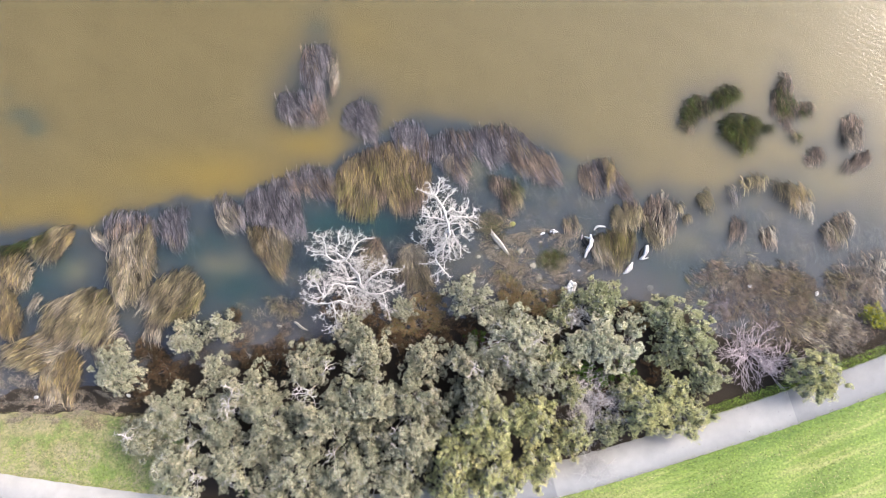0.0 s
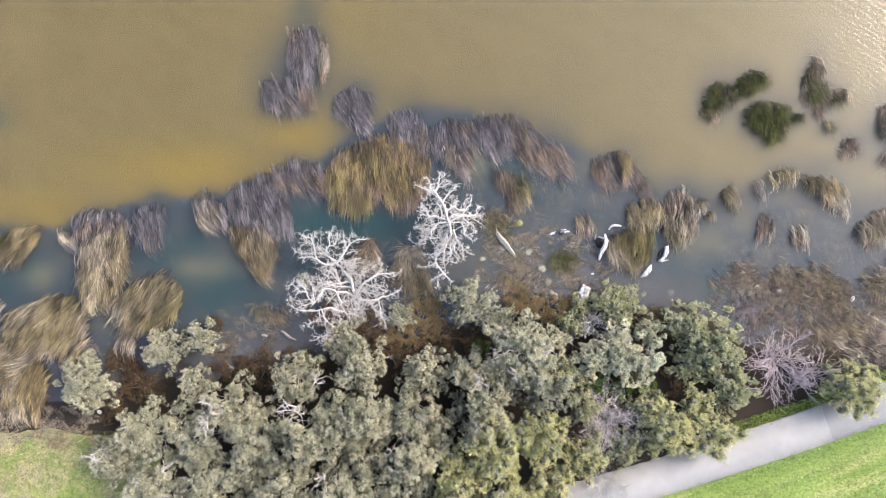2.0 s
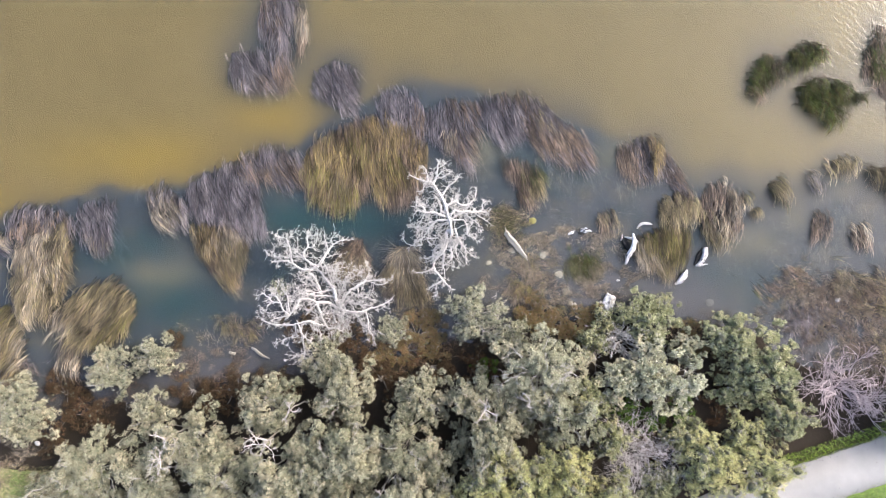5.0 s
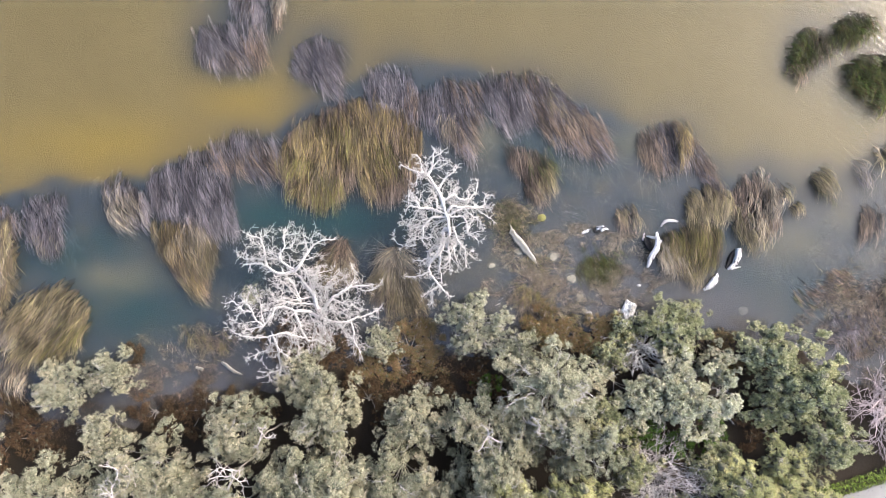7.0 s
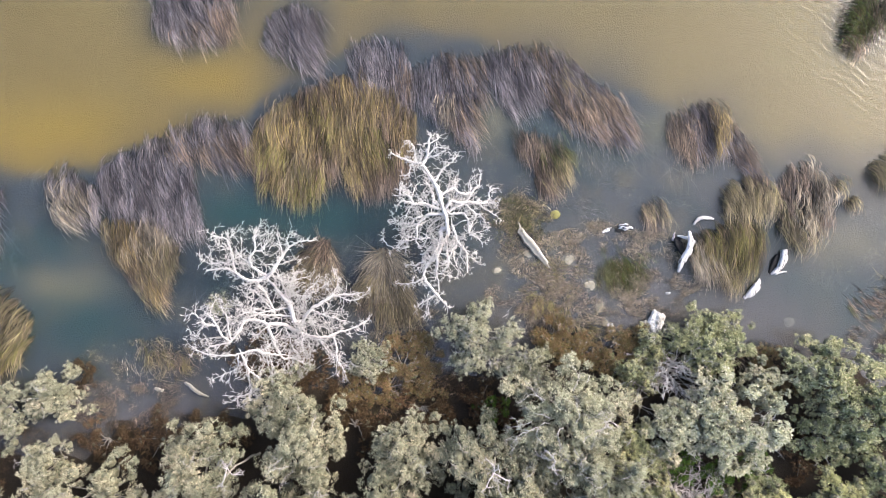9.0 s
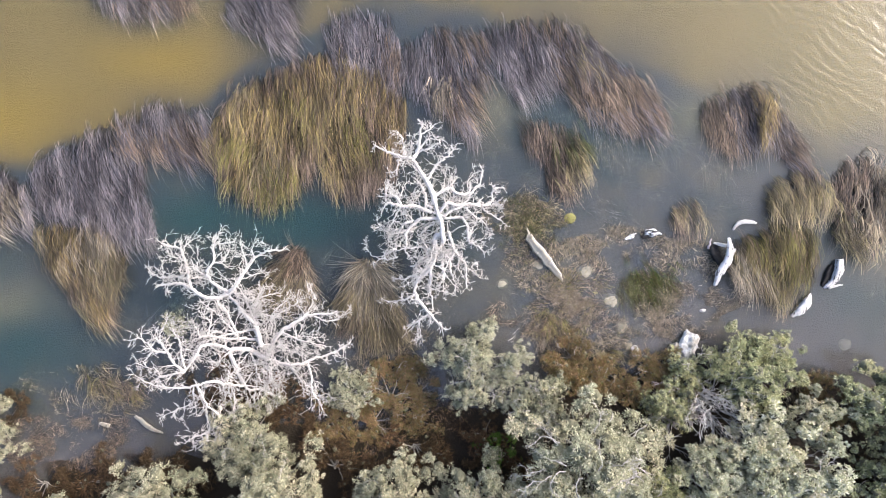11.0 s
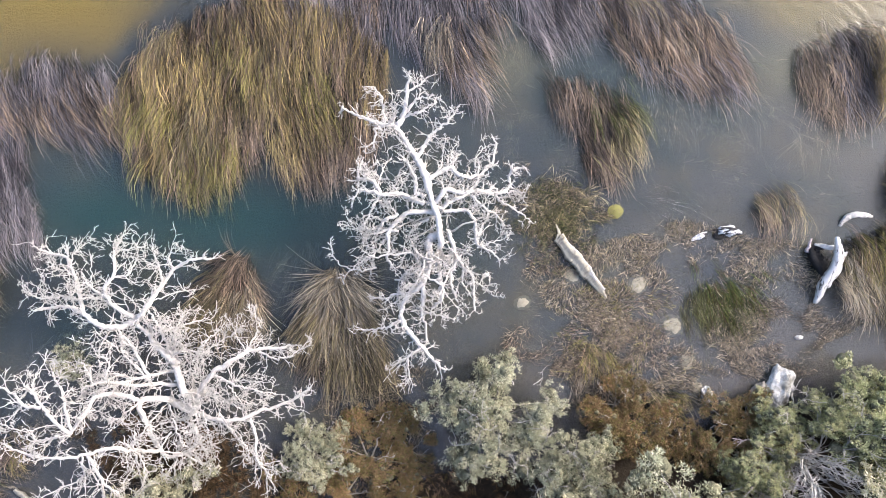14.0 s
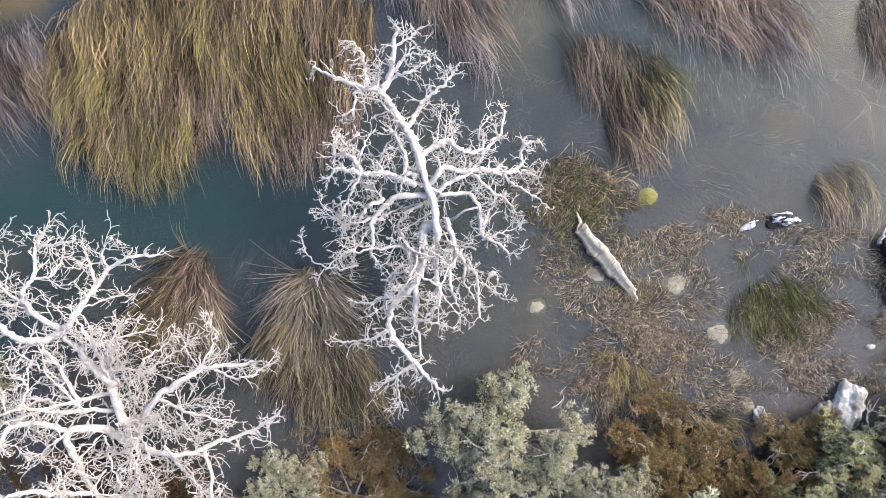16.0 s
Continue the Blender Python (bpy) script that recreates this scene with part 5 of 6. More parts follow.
limb(TWO_TREE, 0.03, (-0.71, 3.23, 1.64), (-0.89, 3.15, 1.63), (-0.91, 2.91, 1.66), (-1.08, 2.77, 1.67))
limb(TWO_TREE, 0.02, (-0.54, 3.23, 1.65), (-0.50, 3.56, 1.61), (-0.56, 3.71, 1.59))
limb(TWO_TREE, 0.045, (-0.04, 2.60, 1.82), (0.14, 2.89, 1.68), (0.17, 3.00, 1.65), (0.35, 3.13, 1.60), (0.59, 3.28, 1.54), (0.69, 3.47, 1.53))
limb(TWO_TREE, 0.016, (0.57, 3.28, 1.55), (0.62, 3.51, 1.54))
limb(TWO_TREE, 0.025, (-0.24, 2.73, 1.80), (-0.43, 2.94, 1.71), (-0.61, 3.09, 1.66))
limb(TWO_TREE, 0.06, (0.05, 1.62, 1.66), (-0.27, 1.77, 1.67), (-0.50, 1.84, 1.68), (-0.73, 1.78, 1.67), (-0.96, 1.85, 1.69), (-1.19, 1.90, 1.69), (-1.28, 1.81, 1.66))
limb(TWO_TREE, 0.045, (-0.82, 1.82, 1.68), (-0.90, 2.03, 1.71), (-1.08, 2.15, 1.72), (-1.27, 2.08, 1.71), (-1.22, 2.35, 1.72), (-1.17, 2.49, 1.71))
limb(TWO_TREE, 0.02, (-0.86, 1.98, 1.70), (-0.76, 2.35, 1.72), (-0.66, 2.52, 1.73))
limb(TWO_TREE, 0.02, (-1.08, 2.12, 1.72), (-1.15, 2.31, 1.72), (-0.99, 2.35, 1.72))
limb(TWO_TREE, 0.025, (-0.82, 1.80, 1.67), (-0.97, 1.53, 1.61), (-1.11, 1.31, 1.54), (-1.16, 1.13, 1.48))
limb(TWO_TREE, 0.016, (-0.53, 1.84, 1.68), (-0.52, 1.93, 1.69), (-0.44, 2.23, 1.74), (-0.26, 2.19, 1.75))
limb(TWO_TREE, 0.045, (0.08, 1.79, 1.67), (-0.13, 1.83, 1.67), (-0.08, 2.02, 1.69), (-0.15, 2.22, 1.75), (-0.25, 2.41, 1.83), (-0.33, 2.55, 1.83))
limb(TWO_TREE, 0.05, (0.18, 2.11, 1.67), (0.38, 2.25, 1.63), (0.62, 2.35, 1.57), (0.80, 2.18, 1.51), (0.99, 2.13, 1.43), (1.19, 2.19, 1.30), (1.34, 2.34, 1.25), (1.49, 2.48, 1.25), (1.57, 2.90, 1.27))
limb(TWO_TREE, 0.016, (0.60, 2.34, 1.57), (0.62, 2.58, 1.57), (0.67, 2.67, 1.56))
limb(TWO_TREE, 0.016, (0.38, 2.23, 1.63), (0.44, 2.52, 1.63), (0.51, 2.95, 1.59))
limb(TWO_TREE, 0.02, (1.19, 2.19, 1.30), (1.10, 2.51, 1.38), (1.35, 2.80, 1.31))
limb(TWO_TREE, 0.05, (0.28, 1.64, 1.65), (0.52, 1.91, 1.60), (0.84, 1.83, 1.52), (1.13, 1.89, 1.40), (1.43, 1.85, 1.30), (1.67, 1.85, 1.27), (1.87, 2.00, 1.22), (1.83, 2.19, 1.21), (1.88, 2.33, 1.22), (2.07, 2.38, 1.21))
limb(TWO_TREE, 0.03, (1.67, 1.85, 1.27), (1.91, 1.88, 1.23), (2.20, 1.86, 1.23))
limb(TWO_TREE, 0.02, (1.87, 2.00, 1.22), (2.06, 1.85, 1.23), (2.08, 1.75, 1.26))
limb(TWO_TREE, 0.045, (0.35, 1.51, 1.64), (0.65, 1.69, 1.58), (0.94, 1.79, 1.50), (1.14, 2.04, 1.36), (1.19, 2.19, 1.30))
limb(TWO_TREE, 0.03, (1.33, 1.85, 1.33), (1.53, 2.00, 1.24), (1.56, 1.70, 1.32), (1.90, 1.51, 1.31), (2.23, 1.29, 1.31))
limb(TWO_TREE, 0.03, (1.03, 1.79, 1.46), (1.32, 1.51, 1.37), (1.60, 1.37, 1.33), (1.72, 1.15, 1.29))
limb(TWO_TREE, 0.04, (0.46, 1.46, 1.62), (0.93, 1.51, 1.50), (1.12, 1.23, 1.36), (1.10, 0.95, 1.37), (1.13, 0.76, 1.36), (1.41, 0.64, 1.28), (1.58, 0.46, 1.25))
limb(TWO_TREE, 0.018, (1.13, 0.71, 1.36), (1.41, 0.80, 1.28), (1.70, 0.89, 1.22))
limb(TWO_TREE, 0.03, (1.13, 0.80, 1.37), (1.24, 1.09, 1.32), (1.41, 1.42, 1.35))
limb(TWO_TREE, 0.055, (0.30, 1.46, 1.64), (-0.28, 1.47, 1.63), (-0.52, 1.25, 1.57), (-0.72, 1.02, 1.48), (-0.68, 0.79, 1.44), (-0.74, 0.51, 1.38), (-0.60, 0.36, 1.40))
limb(TWO_TREE, 0.04, (-0.47, 1.43, 1.61), (-0.75, 1.30, 1.56), (-0.86, 1.12, 1.48), (-1.05, 1.12, 1.47))
limb(TWO_TREE, 0.025, (-0.62, 1.11, 1.53), (-0.91, 1.03, 1.43), (-1.19, 0.99, 1.45))
limb(TWO_TREE, 0.025, (-0.48, 1.06, 1.54), (-0.67, 1.09, 1.51), (-0.78, 0.88, 1.43), (-0.97, 0.61, 1.39), (-1.16, 0.47, 1.41))
limb(TWO_TREE, 0.03, (0.14, 1.33, 1.64), (-0.10, 1.19, 1.61), (-0.29, 0.97, 1.55), (-0.16, 0.78, 1.54))
limb(TWO_TREE, 0.09, (0.41, 0.95, 1.59), (0.24, 0.98, 1.60), (0.12, 0.85, 1.58), (0.18, 0.58, 1.52), (0.14, 0.25, 1.43), (0.01, -0.03, 1.44), (-0.27, -0.25, 1.49), (-0.42, -0.48, 1.50), (-0.47, -0.72, 1.48))
limb(TWO_TREE, 0.06, (-0.46, -0.67, 1.49), (-0.29, -1.01, 1.44), (-0.02, -1.32, 1.35), (0.17, -1.56, 1.32), (0.45, -1.81, 1.32))
limb(TWO_TREE, 0.03, (-0.43, -0.77, 1.48), (-0.72, -0.92, 1.38), (-1.02, -0.98, 1.26), (-1.31, -0.97, 1.27))
limb(TWO_TREE, 0.035, (-0.32, -0.39, 1.50), (-0.41, -0.20, 1.48), (-0.60, -0.25, 1.48), (-0.79, -0.34, 1.47), (-1.03, -0.29, 1.43))
limb(TWO_TREE, 0.025, (-0.23, -0.18, 1.48), (-0.27, 0.03, 1.46), (-0.36, 0.12, 1.45))
limb(TWO_TREE, 0.05, (0.02, -0.03, 1.44), (0.01, -0.40, 1.49), (-0.04, -0.58, 1.51), (0.04, -0.83, 1.46), (0.08, -1.22, 1.36))
limb(TWO_TREE, 0.025, (0.00, -0.59, 1.50), (0.28, -0.65, 1.43), (0.61, -0.76, 1.35))
limb(TWO_TREE, 0.03, (-0.02, -1.34, 1.34), (-0.36, -1.55, 1.32), (-0.70, -1.80, 1.28))
limb(TWO_TREE, 0.02, (-0.31, -1.51, 1.33), (-0.32, -1.81, 1.24), (-0.24, -2.13, 1.13))
limb(TWO_TREE, 0.05, (0.55, 1.09, 1.58), (0.64, 0.76, 1.52), (0.75, 0.48, 1.38), (0.87, 0.28, 1.26), (1.06, 0.13, 1.23), (1.06, -0.21, 1.14), (1.08, -0.59, 1.21))
limb(TWO_TREE, 0.03, (0.87, 0.31, 1.27), (0.82, 0.04, 1.22), (1.01, -0.31, 1.14))
limb(TWO_TREE, 0.02, (1.06, -0.01, 1.19), (1.30, -0.11, 1.19), (1.49, -0.31, 1.22))
limb(TWO_TREE, 0.04, (0.71, 0.48, 1.39), (0.58, 0.19, 1.32), (0.62, -0.19, 1.30), (0.72, -0.39, 1.28))
limb(TWO_TREE, 0.05, (0.36, 0.20, 1.40), (0.41, -0.28, 1.38), (0.33, -0.41, 1.41), (0.19, -0.55, 1.46))
# the tangle of thin dead stems at the heart of the second tree
tangle = np.random.default_rng(17)
for _ in range(26):
    a = tangle.uniform((-0.9, 0.1, 1.15), (1.3, 1.6, 1.6))
    turn = tangle.uniform(0, 6.28)
    step = np.array([math.cos(turn), math.sin(turn), 0.1]) * tangle.uniform(0.25, 0.45)
    limb(TWO_TREE, 0.021, *(tuple(float(q) for q in a + k * step + tangle.normal(0, 0.09, 3)) for k in range(4)))


# ---- driftwood ----
def drift_material(name, pale, black, low, high, way):
    """Weathered wood, part bleached and part charred, streaked along its length."""
    m, n, l, b = nodes_of(name)
    g = noise_node(n, l, 9.0, 5, 0.65, (0.35, 2.2, 1.0, way))
    col = ramp(n, l, g, [(low, black), (high, pale)])
    grain = noise_node(n, l, 60, 3, 0.7)
    col = mixed(n, l, 1.0, col, ramp(n, l, grain, [(0.3, (0.75, 0.74, 0.72)), (0.7, (1.1, 1.1, 1.1))]), "MULTIPLY")
    l.new(col, b.inputs["Base Color"])
    b.inputs["Roughness"].default_value = 0.85
    bumped(n, l, g, b, 0.9, 0.04)
    return m


def stone_material(name, dark, light, scale=7.0):
    """Pitted limestone with dark lichen stains."""
    m, n, l, b = nodes_of(name)
    t = noise_node(n, l, scale, 8, 0.75)
    stain = noise_node(n, l, 3.5, 4, 0.6)
    col = ramp(n, l, t, [(0.35, dark), (0.55, light)])
    col = mixed(n, l, ramp(n, l, stain, [(0.50, (0, 0, 0)), (0.62, (0.8, 0.8, 0.8))]), col, (0.09, 0.085, 0.07))
    l.new(col, b.inputs["Base Color"])
    b.inputs["Roughness"].default_value = 0.9
    bumped(n, l, t, b, 1.0, 0.05)
    return m


M_LOG = drift_material("cream_log", (0.28, 0.255, 0.205), (0.105, 0.088, 0.064), 0.30, 0.45, 50)
M_CHAR = drift_material("charred_log", (0.62, 0.61, 0.60), (0.007, 0.007, 0.008), 0.47, 0.50, 10)
M_CHAR_UP = drift_material("charred_branch", (0.460, 0.445, 0.438), (0.020, 0.019, 0.019), 0.40, 0.46, 80)
M_BLACK = wood_material("charred_wood", (0.006, 0.006, 0.006), (0.020, 0.019, 0.019), 30)
M_ROCK = stone_material("white_limestone", (0.232, 0.220, 0.197), (0.464, 0.452, 0.429), 7)
M_ALGAE = leaf_material("yellow_algae", (0.14, 0.135, 0.045), (0.20, 0.19, 0.065), (0.17, 0.16, 0.06))


def log_mesh(points, radii, mat, r, flat=0.6, sides=12, rough=0.3):
    """A log with flattened, ridged sides and closed ends."""
    p = smooth_line(points, 6 * len(points), 0.008, r)
    k = len(p)
    rad = np.interp(np.linspace(0, 1, k), np.linspace(0, 1, len(radii)), radii)
    way = unit(np.gradient(p, axis=0))
    side = unit(np.cross(way, [[0, 0, 1.0]]))
    a = np.linspace(0, 2 * np.pi, sides, endpoint=False)
    ridge = 1 + rough * np.sin(3 * a + 1.3)[None] + 0.22 * rough * r.normal(0, 0.5, (k, 1)) + 0.9 * rough * r.normal(0, 0.5, (1, sides)) + 0.45 * rough * r.normal(0, 0.5, (k, sides))
    q = rad[:, None] * ridge
    ring = p[:, None] + (q * np.cos(a))[..., None] * side[:, None] + (q * np.sin(a) * flat)[..., None] * np.array([0, 0, 1.0])
    vs = np.concatenate([ring.reshape(-1, 3), p[:1], p[-1:]])
    i, j = np.arange(k - 1)[:, None] * sides, np.arange(sides)[None]
    j2 = (j + 1) % sides
    fs = np.stack([i + j, i + j2, i + sides + j2, i + sides + j], -1).reshape(-1, 4)
    j, j2 = j[0], j2[0]
    n = k * sides
    caps = np.concatenate([np.stack([j2, j, np.full(sides, n), np.full(sides, n)], 1), np.stack([(k - 1) * sides + j, (k - 1) * sides + j2, np.full(sides, n + 1), np.full(sides, n + 1)], 1)])
    me = mesh_from("log", vs, fs, mat, smooth=True)
    bm = bmesh.new()
    bm.from_mesh(me)
    bm.verts.ensure_lookup_table()
    for c in caps:
        bm.faces.new([bm.verts[int(q)] for q in c[:3]])
    bm.to_mesh(me)
    bm.free()
    return me


def driftwood(label, pieces, seed):
    r = np.random.default_rng(seed)
    root = tagged(new("driftwood"), label, "driftwood", "driftwood in the shallows")
    root.location = pieces[0][1][0]
    for name, points, radii, mat, flat in pieces:
        part(name, log_mesh(np.array(points) - np.array(root.location), radii, mat, r, flat), root)
    return root


driftwood("cream weathered log lying on the reed mat", [("log", [(3.08, 0.93, 0.10), (3.28, 0.64, 0.11), (3.53, 0.37, 0.12), (3.70, 0.12, 0.10), (3.93, -0.14, 0.07), (4.17, -0.50, 0.02)], [0.12, 0.10, 0.15, 0.13, 0.145, 0.10, 0.09, 0.02], M_LOG, 0.6),
          ("split_edge", [(3.20, 0.86, 0.16), (3.42, 0.62, 0.17), (3.72, 0.24, 0.18), (3.84, 0.02, 0.15), (4.12, -0.28, 0.09)], [0.02, 0.045, 0.03, 0.055, 0.03, 0.02], M_DEAD, 0.7),
          ("splinter", [(3.02, 0.80, 0.10), (3.08, 1.02, 0.13), (3.01, 1.20, 0.10)], [0.04, 0.03, 0.01], M_LOG, 0.7)], 1)
driftwood("black and white charred wood chunk in the water", [("log", [(6.74, 1.02, 0.06), (6.99, 1.02, 0.09), (7.28, 0.96, 0.03)], [0.08, 0.13, 0.03], M_CHAR, 0.6),
          ("charred_edge", [(6.67, 1.07, 0.02), (6.72, 0.98, 0.03), (6.69, 0.86, 0.02), (7.14, 0.90, 0.02)], [0.03, 0.06, 0.02], M_BLACK, 0.6)], 2)
driftwood("small black and white wood splinter in the water", [("log", [(6.13, 0.82, 0.02), (6.29, 0.90, 0.05), (6.49, 0.98, 0.02)], [0.02, 0.065, 0.02], M_CHAR, 0.6)], 3)
driftwood("curved white branch lying in the shallows", [("log", [(9.53, 1.09, 0.0), (9.64, 1.30, 0.08), (9.85, 1.37, 0.12), (10.07, 1.34, 0.10), (10.28, 1.30, 0.04)], [0.03, 0.055, 0.06, 0.055, 0.02], M_DEAD, 0.8)], 4)
driftwood("forked bleached log with a charred side", [("log", [(8.95, -0.67, 0.05), (9.03, -0.20, 0.25), (9.26, 0.20, 0.38), (9.26, 0.53, 0.42), (9.21, 0.85, 0.45)], [0.05, 0.12, 0.125, 0.09, 0.04], M_CHAR_UP, 0.8),
          ("stub", [(9.27, 0.33, 0.35), (9.44, 0.49, 0.42)], [0.10, 0.03], M_DEAD, 0.8),
          ("charred_side", [(9.14, 0.01, 0.10), (8.90, 0.34, 0.15), (8.82, 0.60, 0.12), (9.11, 0.66, 0.2)], [0.10, 0.16, 0.10, 0.05], M_BLACK, 0.6),
          ("spur", [(8.85, 0.69, 0.2), (9.05, 0.64, 0.25), (9.24, 0.59, 0.3)], [0.02, 0.05, 0.05], M_DEAD, 0.7),
          ("tip", [(8.72, 0.50, 0.1), (8.75, 0.82, 0.25)], [0.05, 0.02], M_DRYTWIG, 0.8)], 5)
driftwood("grey driftwood stem with a charred flank", [("log", [(12.40, -0.76, 0.02), (12.68, -0.50, 0.10), (12.79, -0.18, 0.14), (12.82, 0.15, 0.12)], [0.05, 0.10, 0.13, 0.10], M_CHAR_UP, 0.8),
          ("charred_side", [(12.34, -0.70, 0.02), (12.50, -0.31, 0.06), (12.63, -0.02, 0.06)], [0.05, 0.10, 0.05], M_BLACK, 0.6),
          ("spur", [(12.53, -0.73, 0.06), (12.96, -0.64, 0.08)], [0.05, 0.015], M_DEAD, 0.8)], 6)
driftwood("grey pointed driftwood in the water", [("log", [(11.38, -1.65, 0.02), (11.62, -1.44, 0.10), (11.82, -1.20, 0.12), (11.98, -0.92, 0.03)], [0.05, 0.13, 0.14, 0.03], M_CHAR_UP, 0.7)], 7)
driftwood("pale driftwood stick on the bank", [("log", [(-9.37, -4.67, 0.08), (-9.08, -4.88, 0.12), (-8.83, -5.09, 0.10), (-8.51, -5.24, 0.05)], [0.05, 0.075, 0.065, 0.02], M_LOG, 0.7)], 8)
driftwood("small pale driftwood stub on the bank", [("log", [(-10.51, -4.92, 0.05), (-10.19, -4.99, 0.06)], [0.05, 0.06], M_LOG, 0.7)], 9)


# ---- rocks ----
def rock(x, y, rx, ry, rz, turn, seed, mat, label):
    bm = bmesh.new()
    bmesh.ops.create_icosphere(bm, subdivisions=5 if rx > 0.25 else 4, radius=1.0)
    for q in bm.verts:
        d = q.co.normalized()
        k = 1 + (0.28 if rz > 0.1 else 0.12) * noise.noise(d * 1.7 + Vector((seed, 0, 0))) + (0.24 if rz > 0.1 else 0.10) * noise.noise(d * 2.9 + Vector((0, seed, 0))) + 0.09 * noise.noise(d * 8) + 0.04 * noise.noise(d * 19)
        q.co = Vector((d.x * rx * k, d.y * ry * k, d.z * rz * k))
    me = bpy.data.meshes.new("rock")
    bm.to_mesh(me)
    bm.free()
    me.polygons.foreach_set("use_smooth", [True] * len(me.polygons))
    me.materials.append(mat)
    ob = new("rock", me)
    ob.location, ob.rotation_euler = (x, y, rz * 0.25 if rz > 0.08 or mat is M_ROCK else (-0.02 if mat is M_ALGAE else -0.05)), (0, 0, radians(turn))
    return tagged(ob, label, "rock", "rocks in the shallows")


rock(8.07, -2.59, 0.29, 0.46, 0.26, -18, 1.0, M_ROCK, "white limestone boulder at the water's edge")
# added dark stone that stands in for the boulder's shaded lower-left side
rock(7.68, -2.80, 0.22, 0.34, 0.18, -10, 2.0, M_BARK, "dark stone added as the white boulder's shaded side")
rock(6.45, -2.73, 0.13, 0.19, 0.12, 10, 3.0, M_ROCK, "small white stone in the shallows")
rock(1.41, 0.07, 0.08, 0.05, 0.05, 20, 4.0, M_ROCK, "tiny white stone by the dead tree")
rock(8.58, -1.45, 0.10, 0.05, 0.05, 5, 5.0, M_ROCK, "white chip on the reed mat")
for k, (px, py) in enumerate(((-25.71, -9.46), (-22.67, -9.92), (-22.10, -10.14), (-19.88, -9.35), (19.36, -2.45), (23.61, -2.91), (-24.64, -9.56))):
    rock(px, py, 0.16, 0.11, 0.09, k * 50, 6.0 + k, M_ROCK, "pale stone on the marshy bank")
M_SUNK = wood_material("silted_stone", (0.139, 0.125, 0.093), (0.232, 0.213, 0.167), 6)
for k, (px, py, q) in enumerate(((5.69, -1.14, 0.30), (4.91, -0.19, 0.28), (6.02, -1.97, 0.28), (6.24, -2.57, 0.2), (3.39, 0.05, 0.25), (2.25, -0.58, 0.2))):
    rock(px, py, q, q * 0.8, 0.07, k * 40, 20.0 + k, M_SUNK, "silt-covered stone just under the water")
rock(4.40, 1.49, 0.20, 0.17, 0.05, 10, 31.0, M_ALGAE, "yellow algae cushion floating in the shallows")
rock(13.11, -2.56, 0.22, 0.18, 0.03, 10, 32.0, M_SUNK, "silt-covered stone just under the water")


# ---- dead bushes ----
M_FUZZ = wood_material("pinkish_grey_twig", (0.28, 0.245, 0.235), (0.48, 0.44, 0.42))


def dead_bush(x, y, _, reach, high, seed, mat, stems, label, depth=3, thick=0.031, tangle=0.34):
    r = np.random.default_rng(seed)
    root = tagged(new("dead_bush"), label, "dead bush", "dead bushes")
    root.location = (x, y, max(0.0, float(land(np.array(x), np.array(y)))))
    for k in range(stems):
        a = k * 2.4 + r.normal(0, 0.3)
        lines = []
        root_at = r.normal(0, 0.16 * reach, 2)
        branching(r, (*root_at, -0.1), (math.cos(a) + r.normal(0, 0.4), math.sin(a) + r.normal(0, 0.4), r.uniform(0.2, 1.1) * high), reach * r.uniform(0.3, 0.7), thick * r.uniform(0.6, 1.3), depth, lines, bend=0.2, shrink=0.6, sides=tangle, thin=0.62)
        part("stem", tube_mesh(lines, mat, "stem", 3), root)
    return root


dead_bush(18.98, -6.69, 0.50, 2.0, 0.9, 1, M_DRYTWIG, 64, "purple-grey leafless bush with radiating bare stems")
dead_bush(21.20, -7.11, 0.50, 1.7, 0.5, 2, M_DRYTWIG, 26, "purple-grey leafless bush with radiating bare stems")
dead_bush(9.14, -9.54, 1.80, 2.2, 1.5, 3, M_FUZZ, 80, "pale grey leafless shrub among green bushes", 4, 0.017, 0.6)
dead_bush(9.09, -13.30, 1.00, 1.6, 1.2, 4, M_TWIG, 34, "pale grey leafless shrub over the path edge", 4, 0.016, 0.6)


def snag(x, y, z, reach, seed, arms, label):
    """A bare bleached branch that stands out of the living crowns, on a stem from the ground."""
    r = np.random.default_rng(seed)
    root = tagged(new("dead_branch"), label, "dead branch", "bare branches in the canopy")
    low = float(land(np.array(x), np.array(y)))
    root.location = (x, y, low)
    stem = smooth_line([(0.3, -0.2, -0.1), (0.2, 0.1, 0.5 * z), (0, 0, z)], 8, 0.03, r)
    part("stem", tube_mesh([(stem, np.linspace(0.05, 0.03, 8))], M_BARK, "stem", 6), root)
    turn = r.uniform(0, 6.28)
    for k in range(arms):
        a = turn + k * 6.28 / arms + r.normal(0, 0.3)
        lines = []
        twig(r, stem[-1 - (k % 2)], (math.cos(a), math.sin(a), 0.15), 0.75 * reach * r.uniform(0.6, 1.1), 0.026, 2, lines)
        tagged(part("twig_spray", tube_mesh(lines, M_FUZZ if k % 3 else M_TWIG, "twig_spray", 4), root), kind="stuff")
    return root


